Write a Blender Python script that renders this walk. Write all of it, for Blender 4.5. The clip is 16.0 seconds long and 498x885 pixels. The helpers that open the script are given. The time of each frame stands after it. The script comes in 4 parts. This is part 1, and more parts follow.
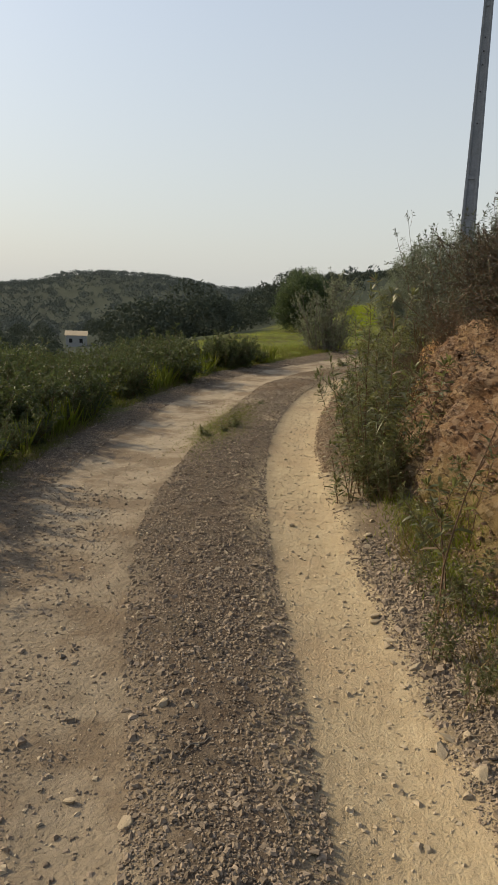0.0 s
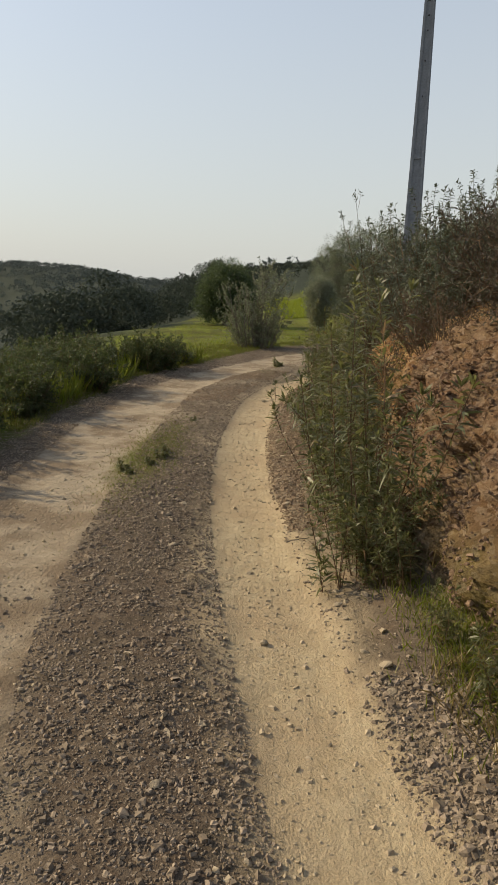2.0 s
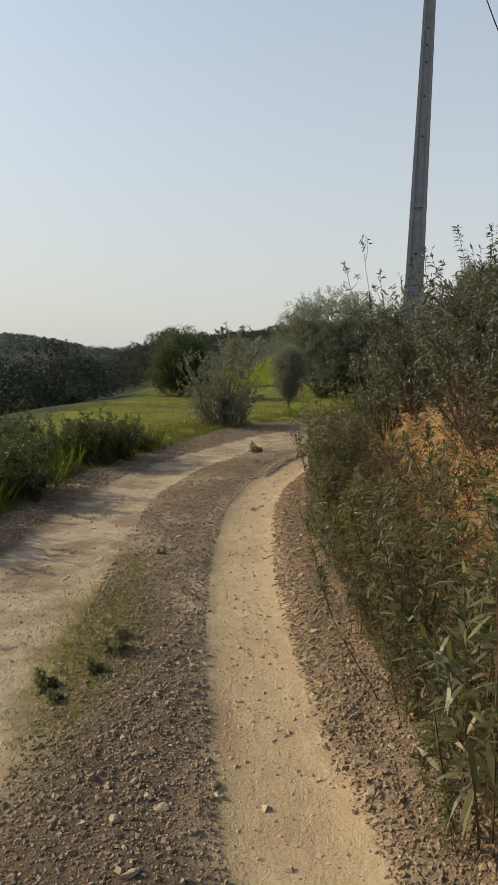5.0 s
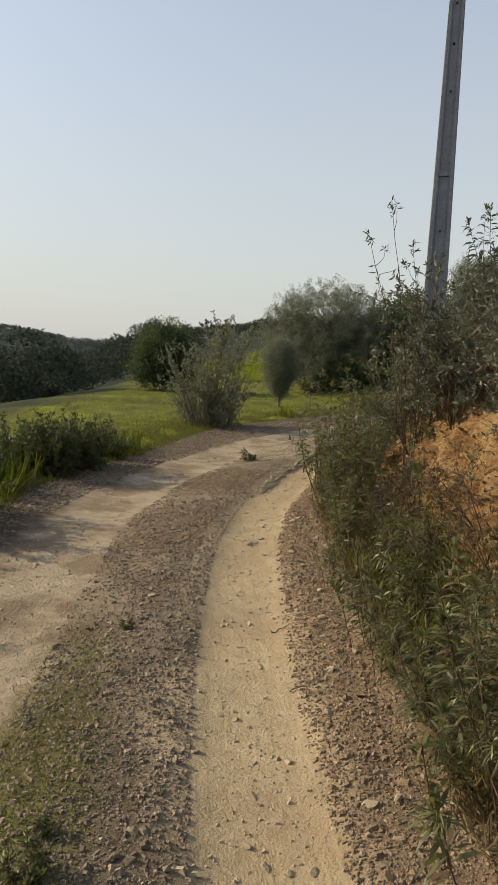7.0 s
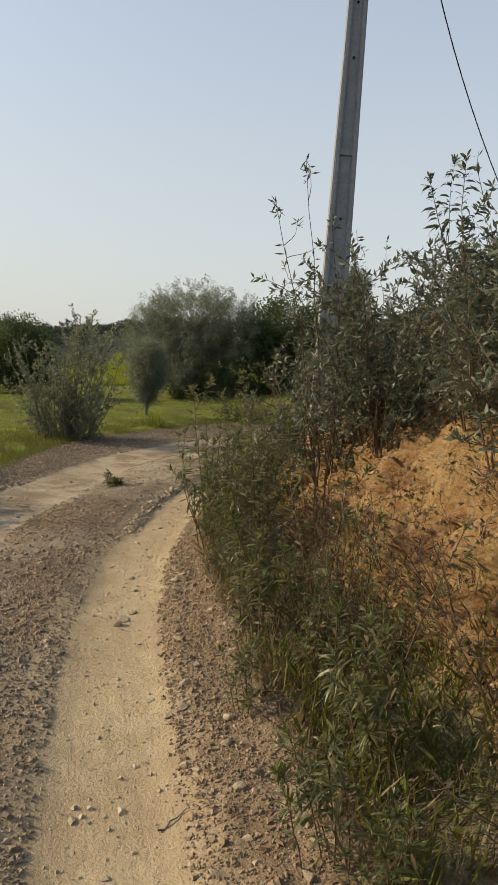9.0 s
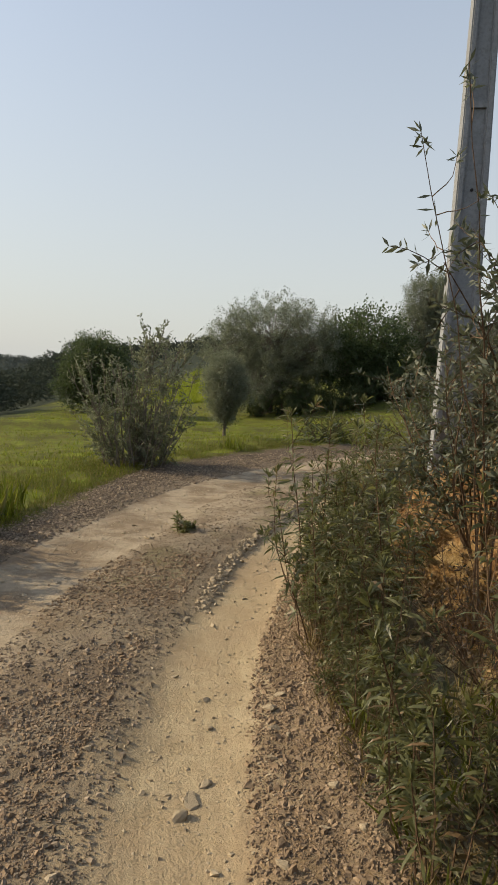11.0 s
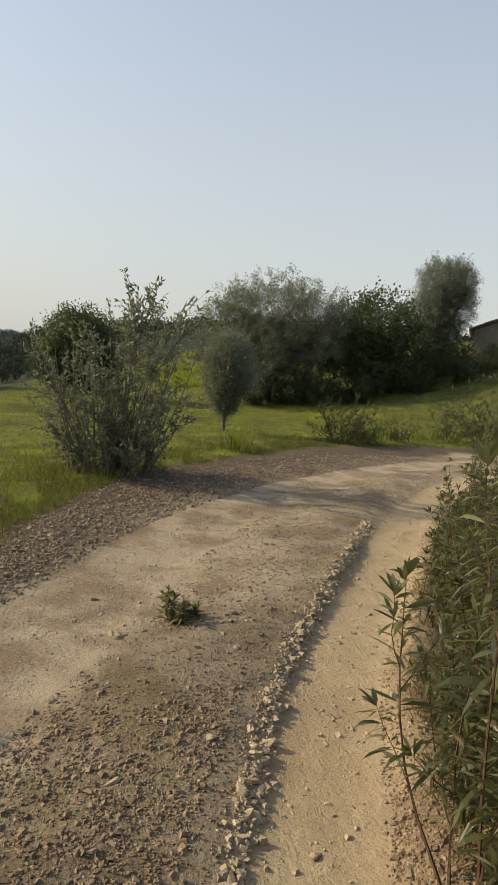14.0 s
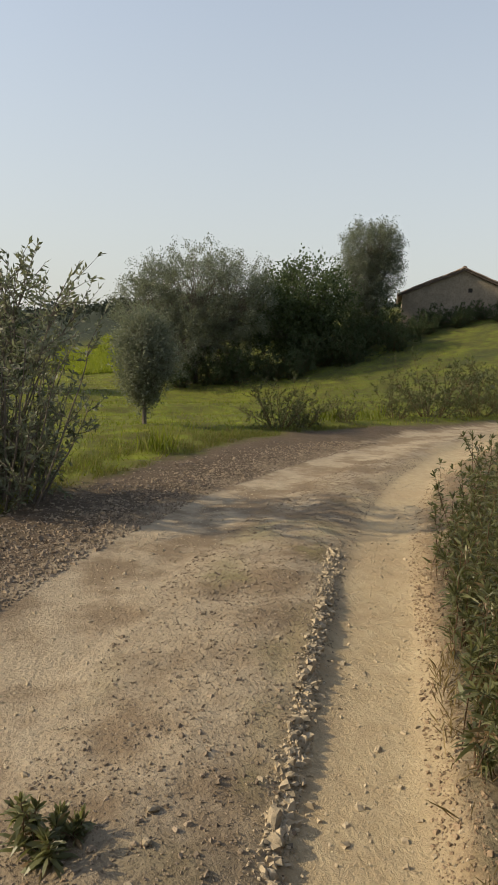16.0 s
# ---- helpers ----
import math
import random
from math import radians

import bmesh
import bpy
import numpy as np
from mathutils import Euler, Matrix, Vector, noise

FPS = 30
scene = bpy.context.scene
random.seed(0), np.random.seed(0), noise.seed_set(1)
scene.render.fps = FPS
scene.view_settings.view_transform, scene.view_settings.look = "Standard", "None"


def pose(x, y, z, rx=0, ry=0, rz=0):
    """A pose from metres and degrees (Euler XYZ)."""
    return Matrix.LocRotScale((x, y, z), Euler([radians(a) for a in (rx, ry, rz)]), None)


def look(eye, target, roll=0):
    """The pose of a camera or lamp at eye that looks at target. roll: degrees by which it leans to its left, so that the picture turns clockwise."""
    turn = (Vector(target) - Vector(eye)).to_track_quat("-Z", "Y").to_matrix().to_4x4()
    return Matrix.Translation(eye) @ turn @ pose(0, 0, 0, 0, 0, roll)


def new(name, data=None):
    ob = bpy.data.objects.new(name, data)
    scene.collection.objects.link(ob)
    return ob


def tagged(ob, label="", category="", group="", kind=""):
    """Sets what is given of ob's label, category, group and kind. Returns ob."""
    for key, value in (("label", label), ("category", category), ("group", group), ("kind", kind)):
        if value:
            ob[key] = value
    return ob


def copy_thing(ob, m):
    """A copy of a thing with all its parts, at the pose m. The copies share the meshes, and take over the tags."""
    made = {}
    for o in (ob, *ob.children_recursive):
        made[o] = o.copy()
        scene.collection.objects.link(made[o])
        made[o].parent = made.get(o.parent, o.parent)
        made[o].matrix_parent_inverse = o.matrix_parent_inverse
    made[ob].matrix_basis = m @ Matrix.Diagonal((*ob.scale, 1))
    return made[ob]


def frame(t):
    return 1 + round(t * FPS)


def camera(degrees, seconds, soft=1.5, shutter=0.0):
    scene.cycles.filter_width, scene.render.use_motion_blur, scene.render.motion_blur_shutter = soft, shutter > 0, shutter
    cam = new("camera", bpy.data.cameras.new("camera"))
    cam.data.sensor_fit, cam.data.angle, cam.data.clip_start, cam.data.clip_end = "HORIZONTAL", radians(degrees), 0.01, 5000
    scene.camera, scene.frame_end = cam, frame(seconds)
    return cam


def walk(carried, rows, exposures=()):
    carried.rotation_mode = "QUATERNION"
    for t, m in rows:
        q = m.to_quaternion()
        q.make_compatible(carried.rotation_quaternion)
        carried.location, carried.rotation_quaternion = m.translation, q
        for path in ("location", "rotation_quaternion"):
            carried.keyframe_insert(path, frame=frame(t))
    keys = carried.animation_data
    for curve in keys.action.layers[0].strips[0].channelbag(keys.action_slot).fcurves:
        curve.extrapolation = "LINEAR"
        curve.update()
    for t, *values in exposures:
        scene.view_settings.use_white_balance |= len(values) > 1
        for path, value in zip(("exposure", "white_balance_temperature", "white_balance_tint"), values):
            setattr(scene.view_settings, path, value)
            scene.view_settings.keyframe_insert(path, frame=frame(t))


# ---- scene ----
cam = camera(38.5, 16.0, soft=1.0)
PATH = [
    (0, (0.444, 0.145, 1.58), (0.166, 2.083, 1.169), 2.0),
    (0.5, (0.359, 0.583, 1.555), (0.154, 2.531, 1.152), 1.4),
    (1, (0.232, 1.051, 1.552), (0.081, 3.004, 1.146), 1.7),
    (1.5, (0.143, 1.477, 1.569), (0.077, 3.432, 1.155), 1.9),
    (2, (0.066, 1.95, 1.587), (0.008, 3.903, 1.161), 2.0),
    (2.5, (-0.056, 2.399, 1.609), (-0.081, 4.362, 1.227), 2.6),
    (3, (-0.096, 2.872, 1.559), (-0.159, 4.831, 1.161), 2.0),
    (3.5, (-0.161, 3.307, 1.577), (-0.224, 5.266, 1.175), 1.7),
    (4, (-0.238, 3.755, 1.565), (-0.265, 5.713, 1.159), 1.6),
    (4.5, (-0.31, 4.166, 1.62), (-0.302, 6.143, 1.316), 1.7),
    (4.7, (-0.342, 4.352, 1.612), (-0.302, 6.337, 1.373), 1.5),
    (6.8, (-0.41, 6.18, 1.598), (-0.29, 8.161, 1.347), 2.1),
    (7, (-0.438, 6.372, 1.575), (-0.321, 8.353, 1.322), 2.6),
    (7.5, (-0.427, 6.792, 1.577), (-0.152, 8.759, 1.346), 2.3),
    (8, (-0.428, 7.254, 1.597), (-0.055, 9.206, 1.376), 3.2),
    (8.5, (-0.429, 7.677, 1.608), (0.028, 9.613, 1.395), 4.6),
    (9, (-0.377, 8.078, 1.559), (0.115, 10.004, 1.339), 4.1),
    (9.5, (-0.348, 8.513, 1.556), (0.124, 10.444, 1.338), 3.6),
    (10, (-0.248, 8.931, 1.55), (0.154, 10.877, 1.329), 2.9),
    (10.2, (-0.206, 9.102, 1.536), (0.119, 11.064, 1.318), 3.1),
    (12.3, (-0.219, 11.032, 1.528), (0.046, 13.008, 1.368), 3.2),
    (12.5, (-0.167, 11.212, 1.496), (0.102, 13.187, 1.328), 3.1),
    (13, (-0.139, 11.709, 1.487), (0.082, 13.687, 1.29), 4.7),
    (13.5, (-0.16, 12.181, 1.505), (0.111, 14.15, 1.283), 5.9),
    (14, (-0.158, 12.714, 1.473), (0.159, 14.675, 1.244), 5.7),
    (14.5, (-0.158, 13.159, 1.479), (0.245, 15.105, 1.253), 3.5),
    (15, (-0.03, 13.604, 1.457), (0.466, 15.526, 1.214), 2.6),
    (15.5, (0.05, 14.106, 1.48), (0.48, 16.044, 1.239), 3.0),
    (16, (0.202, 14.544, 1.506), (0.71, 16.459, 1.228), 2.3),
]
walk(cam, [(t, look(eye, target, roll)) for t, eye, target, roll in PATH], exposures=[(0, 0.58), (8.5, 0.6), (9.5, 0.69), (10.2, 0.66), (12.5, 0.6), (16, 0.6)])

# ---------------------------------------------------------------- light
SUN_AZ, SUN_EL = radians(-76.0), radians(29.0)
world = bpy.data.worlds.new("world")
scene.world = world
world.use_nodes = True
sky = world.node_tree.nodes.new("ShaderNodeTexSky")
sky.sky_type = "NISHITA"
sky.sun_disc = False
sky.sun_elevation, sky.sun_rotation = SUN_EL, SUN_AZ
sky.air_density, sky.dust_density, sky.ozone_density = 1.0, 2.0, 1.0
# a hazy sky: the clear sky veiled in pale haze, thickest at the horizon
wt = world.node_tree
where = wt.nodes.new("ShaderNodeTexCoord")
split = wt.nodes.new("ShaderNodeSeparateXYZ")
veil = wt.nodes.new("ShaderNodeValToRGB")
veil.color_ramp.elements[0].position, veil.color_ramp.elements[0].color = 0.0, (0.92, 0.92, 0.92, 1)
veil.color_ramp.elements[1].position, veil.color_ramp.elements[1].color = 0.62, (0.30, 0.30, 0.30, 1)
haze = wt.nodes.new("ShaderNodeMix")
haze.data_type = "RGBA"
haze.inputs[7].default_value = (2.74, 2.77, 2.63, 1)
wt.links.new(where.outputs["Generated"], split.inputs[0])
wt.links.new(split.outputs["Z"], veil.inputs[0])
wt.links.new(veil.outputs[0], haze.inputs[0])
wt.links.new(sky.outputs[0], haze.inputs[6])
wt.links.new(haze.outputs[2], wt.nodes["Background"].inputs[0])
world.node_tree.nodes["Background"].inputs[1].default_value = 0.15
sun_data = bpy.data.lights.new("sun", "SUN")
sun_data.energy, sun_data.angle, sun_data.color = 3.3, radians(0.6), (1.0, 0.83, 0.56)
sun = new("sun", sun_data)
SUN_DIR = Vector((math.sin(SUN_AZ) * math.cos(SUN_EL), math.cos(SUN_AZ) * math.cos(SUN_EL), math.sin(SUN_EL)))
sun.matrix_world = look(SUN_DIR * 50, (0, 0, 0))

# ---------------------------------------------------------------- materials
class Nodes:
    """Short hand for building a node material."""

    def __init__(self, name, rough=0.9, spec=0.2):
        self.mat = bpy.data.materials.new(name)
        self.mat.use_nodes = True
        self.tree = self.mat.node_tree
        self.bsdf = self.tree.nodes["Principled BSDF"]
        self.bsdf.inputs["Roughness"].default_value = rough
        self.bsdf.inputs["Specular IOR Level"].default_value = spec
        self.coord = self.tree.nodes.new("ShaderNodeTexCoord").outputs["Object"]

    def link(self, a, b):
        self.tree.links.new(a, b)

    def noise(self, scale, detail=4.0, rough=0.6, coord=None):
        n = self.tree.nodes.new("ShaderNodeTexNoise")
        n.inputs["Scale"].default_value, n.inputs["Detail"].default_value, n.inputs["Roughness"].default_value = scale, detail, rough
        self.link(coord or self.coord, n.inputs["Vector"])
        return n.outputs["Fac"]

    def stretch(self, sx, sy, sz):
        n = self.tree.nodes.new("ShaderNodeMapping")
        n.inputs["Scale"].default_value = (sx, sy, sz)
        self.link(self.coord, n.inputs["Vector"])
        return n.outputs[0]

    def cells(self, scale, what="Distance", coord=None):
        n = self.tree.nodes.new("ShaderNodeTexVoronoi")
        n.inputs["Scale"].default_value = scale
        self.link(coord or self.coord, n.inputs["Vector"])
        return n.outputs[what]

    def ramp(self, fac, *stops):
        n = self.tree.nodes.new("ShaderNodeValToRGB")
        e = n.color_ramp.elements
        while len(e) < len(stops):
            e.new(0.5)
        for el, (pos, col) in zip(e, stops):
            el.position = pos
            el.color = (*col, 1) if isinstance(col, tuple) else (col, col, col, 1)
        self.link(fac, n.inputs[0])
        return n.outputs[0]

    def mix(self, fac, a, b, blend="MIX"):
        n = self.tree.nodes.new("ShaderNodeMix")
        n.data_type, n.blend_type = "RGBA", blend
        for sock, v in ((n.inputs[0], fac), (n.inputs[6], a), (n.inputs[7], b)):
            if isinstance(v, bpy.types.NodeSocket):
                self.link(v, sock)
            elif isinstance(v, tuple):
                sock.default_value = (*v, 1)
            else:
                sock.default_value = v
        return n.outputs[2]

    def sums(self, op, a, b):
        n = self.tree.nodes.new("ShaderNodeMath")
        n.operation = op
        for sock, v in zip(n.inputs, (a, b)):
            if isinstance(v, bpy.types.NodeSocket):
                self.link(v, sock)
            else:
                sock.default_value = v
        return n.outputs[0]

    def attr(self, name):
        n = self.tree.nodes.new("ShaderNodeAttribute")
        n.attribute_name = name
        return n.outputs["Fac"]

    def island(self):
        return self.tree.nodes.new("ShaderNodeNewGeometry").outputs["Random Per Island"]

    def each(self):
        return self.tree.nodes.new("ShaderNodeObjectInfo").outputs["Random"]

    def bump(self, height, strength, distance):
        n = self.tree.nodes.new("ShaderNodeBump")
        n.inputs["Strength"].default_value, n.inputs["Distance"].default_value = strength, distance
        self.link(height, n.inputs["Height"])
        self.link(n.outputs[0], self.bsdf.inputs["Normal"])

    def color(self, sock):
        self.link(sock, self.bsdf.inputs["Base Color"])
        return self


def ground_material():
    m = Nodes("ground_soil", 0.95, 0.1)
    fine, mid, big = m.noise(55, 5, 0.7), m.noise(9, 5, 0.65), m.noise(0.9, 4, 0.6)
    peb = m.cells(38, "Color")
    pebd = m.cells(38)
    gravel = m.mix(m.ramp(peb, (0.1, 0.0), (0.9, 1.0)), (0.075, 0.055, 0.039), (0.144, 0.112, 0.080))
    gravel = m.mix(m.ramp(mid, (0.35, 0.0), (0.7, 0.8)), gravel, (0.081, 0.058, 0.039))
    sand = m.mix(m.ramp(mid, (0.3, 0.0), (0.7, 1.0)), (0.348, 0.271, 0.162), (0.444, 0.360, 0.229))
    sand = m.mix(m.ramp(big, (0.45, 0.0), (0.65, 0.55)), sand, (0.322, 0.230, 0.138))
    streak = m.noise(1.0, 4, 0.6, m.stretch(26, 2.2, 1))
    sand = m.mix(m.ramp(streak, (0.45, 0.0), (0.7, 0.45)), sand, (0.305, 0.231, 0.144))
    sand = m.mix(m.ramp(fine, (0.5, 0.0), (0.8, 0.5)), sand, (0.217, 0.159, 0.089))
    pale = m.mix(m.ramp(mid, (0.3, 0.0), (0.7, 1.0)), (0.287, 0.230, 0.155), (0.391, 0.323, 0.227))
    pale = m.mix(m.ramp(m.noise(1.7, 5, 0.65), (0.45, 0.0), (0.58, 0.8)), pale, (0.180, 0.130, 0.082))
    pale = m.mix(m.ramp(fine, (0.5, 0.0), (0.8, 0.5)), pale, (0.166, 0.132, 0.099))
    grass = m.mix(m.ramp(m.noise(3.5, 5, 0.7), (0.35, 0.0), (0.68, 1.0)), (0.112, 0.098, 0.026), (0.126, 0.168, 0.016))
    grass = m.mix(m.ramp(big, (0.5, 0.0), (0.75, 0.7)), grass, (0.22, 0.25, 0.02))
    grass = m.mix(m.ramp(m.noise(1.3, 5, 0.7), (0.4, 0.0), (0.6, 0.85)), grass, (0.068, 0.066, 0.021))
    layers = m.noise(2.2, 6, 0.7, m.stretch(1, 1, 2.2))
    bank = m.ramp(layers, (0.3, (0.14, 0.072, 0.036)), (0.45, (0.30, 0.165, 0.070)), (0.58, (0.42, 0.285, 0.125)), (0.75, (0.215, 0.105, 0.054)))
    bank = m.mix(m.ramp(m.cells(24, "Color"), (0.55, 0.0), (1.0, 0.6)), bank, (0.386, 0.304, 0.194))
    bank = m.mix(m.ramp(fine, (0.45, 0.0), (0.8, 0.7)), bank, (0.101, 0.048, 0.024))
    # near-black blotches paint shaded crevices into the bank, and into the red below
    bank = m.mix(m.ramp(m.noise(7, 6, 0.75), (0.33, 0.8), (0.47, 0.0)), bank, (0.058, 0.034, 0.021))
    red = m.ramp(layers, (0.3, (0.078, 0.048, 0.032)), (0.47, (0.160, 0.096, 0.056)), (0.6, (0.250, 0.168, 0.102)), (0.76, (0.115, 0.067, 0.042)))
    red = m.mix(m.ramp(m.noise(7, 6, 0.75), (0.36, 0.85), (0.5, 0.0)), red, (0.055, 0.034, 0.024))
    red = m.mix(m.ramp(m.cells(24, "Color"), (0.5, 0.0), (1.0, 0.6)), red, (0.33, 0.255, 0.185))
    bank = m.mix(m.attr("m_red"), bank, red)
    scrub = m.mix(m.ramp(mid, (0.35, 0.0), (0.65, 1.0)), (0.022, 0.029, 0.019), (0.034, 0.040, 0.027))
    gravel = m.mix(m.ramp(m.noise(2.1, 5, 0.65), (0.5, 0.0), (0.64, 0.8)), gravel, (0.082, 0.065, 0.045))
    c = m.mix(m.attr("m_pale"), gravel, pale)
    c = m.mix(m.attr("m_sand"), c, sand)
    c = m.mix(m.attr("m_bank"), c, bank)
    c = m.mix(m.attr("m_grass"), c, grass)
    c = m.mix(m.attr("m_scrub_shade"), c, scrub)
    m.color(c)
    h = m.sums("ADD", m.sums("MULTIPLY", fine, 0.8), m.sums("MULTIPLY", m.sums("MULTIPLY", pebd, m.sums("SUBTRACT", 1.0, m.attr("m_sand"))), 0.3))
    crag = m.sums("MULTIPLY", m.attr("m_bank"), m.sums("MULTIPLY", m.noise(11, 7, 0.8), 6.5))
    m.bump(m.sums("ADD", m.sums("ADD", m.sums("ADD", h, crag), m.sums("MULTIPLY", mid, 1.0)), m.sums("MULTIPLY", streak, 0.35)), 0.75, 0.02)
    return m.mat


def leaf_material(name, dark, light, dry=None, through_light=0.35, rough=0.5, dry_from=0.86):
    m = Nodes(name, rough, 0.35)
    c = m.mix(m.island(), dark, light)
    if dry:
        c = m.mix(m.ramp(m.island(), (dry_from, 0.0), (dry_from + 0.03, 1.0)), c, dry)
    c = m.mix(m.sums("MULTIPLY", m.each(), 0.35), c, tuple(v * 0.6 for v in dark))
    m.color(c)
    t = m.tree.nodes.new("ShaderNodeBsdfTranslucent")
    m.link(m.mix(0.5, c, (light[0] * 1.5, light[1] * 1.5, light[2]), "MIX"), t.inputs[0])
    mixer = m.tree.nodes.new("ShaderNodeMixShader")
    mixer.inputs[0].default_value = through_light
    m.link(m.bsdf.outputs[0], mixer.inputs[1])
    m.link(t.outputs[0], mixer.inputs[2])
    m.link(mixer.outputs[0], m.tree.nodes["Material Output"].inputs[0])
    return m.mat


def grain_material(name, a, b, scale=12, rough=0.9, bump=0.01, per_piece=0.0, spec=0.2):
    m = Nodes(name, rough, spec)
    n = m.noise(scale, 6, 0.7)
    c = m.mix(m.ramp(n, (0.3, 0.0), (0.7, 1.0)), a, b)
    c = m.mix(m.ramp(m.noise(scale * 7, 3), (0.45, 0.0), (0.8, 0.6)), c, tuple(0.55 * v for v in a))
    if per_piece:
        c = m.mix(m.sums("MULTIPLY", m.island(), per_piece), c, tuple(0.45 * v for v in a))
    m.color(c)
    m.bump(m.noise(scale * 4, 4), 0.5, bump)
    return m.mat


M_GROUND = ground_material()
M_WAND = leaf_material("narrow_leaves", (0.040, 0.048, 0.019), (0.188, 0.192, 0.083), (0.18, 0.115, 0.06), dry_from=0.87, rough=0.42)
M_WANDTOP = leaf_material("fresh_leaves", (0.073, 0.116, 0.027), (0.135, 0.194, 0.054))
M_BUSH = leaf_material("bush_leaves", (0.032, 0.045, 0.017), (0.083, 0.105, 0.036), (0.108, 0.096, 0.036))
# olive grey-green, lifted and desaturated a little with haze in the colour
M_OLIVE = leaf_material("olive_leaves", (0.068, 0.082, 0.060), (0.20, 0.218, 0.158), rough=0.6)
M_SCRUB = leaf_material("scrub_leaves", (0.046, 0.055, 0.036), (0.14, 0.152, 0.104), rough=0.5, through_light=0.25)
M_DARK = leaf_material("dark_leaves", (0.030, 0.048, 0.021), (0.086, 0.114, 0.048), rough=0.65)
M_GREY = leaf_material("grey_leaves", (0.066, 0.077, 0.048), (0.185, 0.20, 0.13), rough=0.5)
M_HEATH = leaf_material("heath_twigs", (0.052, 0.040, 0.032), (0.125, 0.10, 0.078), (0.05, 0.06, 0.03), 0.15, 0.8, 0.6)
M_FAR = leaf_material("far_leaves", (0.036, 0.046, 0.034), (0.058, 0.07, 0.05), through_light=0.1, rough=1.0)
# pines of the far hill: distance haze is put into this grey-green
M_HAZEPINE = leaf_material("hazy_hill_pines", (0.068, 0.083, 0.077), (0.096, 0.113, 0.105), through_light=0.1, rough=1.0)
M_GRASS = leaf_material("grass_blades", (0.105, 0.122, 0.014), (0.195, 0.235, 0.022), (0.24, 0.20, 0.065), 0.4)
M_VERGE = leaf_material("verge_blades", (0.08, 0.09, 0.015), (0.17, 0.19, 0.03), (0.22, 0.17, 0.08), 0.35, 0.6, 0.66)
M_DRYGRASS = leaf_material("dry_grass_blades", (0.14, 0.10, 0.045), (0.30, 0.23, 0.11), through_light=0.3, rough=0.7)
M_FLOWER = leaf_material("yellow_flowers", (0.16, 0.21, 0.02), (0.28, 0.31, 0.03), through_light=0.35)
M_STEM = grain_material("brown_stems", (0.075, 0.045, 0.026), (0.15, 0.10, 0.06), 30)
M_BARK = grain_material("grey_bark", (0.09, 0.075, 0.06), (0.18, 0.155, 0.125), 14)
M_STONE = grain_material("gravel_stone", (0.228, 0.175, 0.121), (0.365, 0.290, 0.211), 20, 0.9, 0.004, 0.8)
M_PALESTONE = grain_material("pale_limestone", (0.34, 0.27, 0.175), (0.47, 0.39, 0.275), 14, 0.9, 0.006, 0.3)
M_REDSTONE = grain_material("reddish_stone", (0.21, 0.145, 0.09), (0.37, 0.275, 0.18), 14, 0.9, 0.006, 0.6)
M_BANKSTONE = grain_material("bank_earth_stone", (0.225, 0.132, 0.062), (0.45, 0.315, 0.16), 14, 0.95, 0.008, 0.5)
M_REDBANK = grain_material("red_earth_stone", (0.14, 0.088, 0.054), (0.30, 0.205, 0.13), 14, 0.95, 0.008, 0.5)
M_CONCRETE = grain_material("pole_concrete", (0.190, 0.197, 0.206), (0.255, 0.263, 0.272), 5, 0.85, 0.004)
M_PLASTER = grain_material("old_plaster", (0.165, 0.138, 0.105), (0.28, 0.238, 0.18), 1.6, 0.95, 0.02)
M_TILE = grain_material("clay_roof_tile", (0.20, 0.145, 0.105), (0.36, 0.285, 0.215), 6, 0.9, 0.01, 0.4)
M_DARKWOOD = grain_material("weathered_timber", (0.07, 0.055, 0.045), (0.14, 0.11, 0.09), 8)
M_WHITEWALL = grain_material("lime_wash", (0.30, 0.29, 0.27), (0.38, 0.37, 0.34), 2, 0.9, 0.01)
M_CABLE = grain_material("black_cable", (0.02, 0.02, 0.022), (0.035, 0.035, 0.037), 20, 0.6)
# near-black fill that paints the shade inside holes and windows
M_HOLESHADE = grain_material("hollow_shade", (0.02, 0.018, 0.016), (0.035, 0.03, 0.028), 10)

# ---------------------------------------------------------------- the plan: x of each line of the road, by y
def line(*xy):
    ys, xs = [p[1] for p in xy], [p[0] for p in xy]
    return lambda y: np.interp(y, ys, xs)


_right = line((1.75, -5), (1.2, -1), (0.72, 2), (0.53, 3), (0.28, 4.2), (0.1, 5.3), (-0.06, 6.5), (-0.15, 7.4), (-0.21, 8.6), (-0.22, 9.8), (-0.13, 11.5), (0.0, 12.7), (0.2, 13.7), (0.52, 14.8),
              (0.87, 15.9), (1.4, 17), (1.9, 18), (2.35, 19), (2.87, 20), (3.5, 21), (4.15, 22), (5.9, 24), (8.2, 26), (11.5, 28), (22, 30), (60, 34))
_left = line((0.9, -5), (0.1, -1), (-0.55, 2), (-0.9, 3), (-1.18, 4), (-1.4, 5), (-1.55, 7), (-1.6, 9), (-1.6, 11), (-1.5, 13), (-1.15, 14.5), (-0.68, 16), (-0.28, 17), (0.06, 18),
             (0.68, 19.3), (1.45, 20.5), (2.1, 21.5), (3.4, 23), (5.1, 24.6), (6.6, 26), (10, 28), (20, 31), (60, 36))
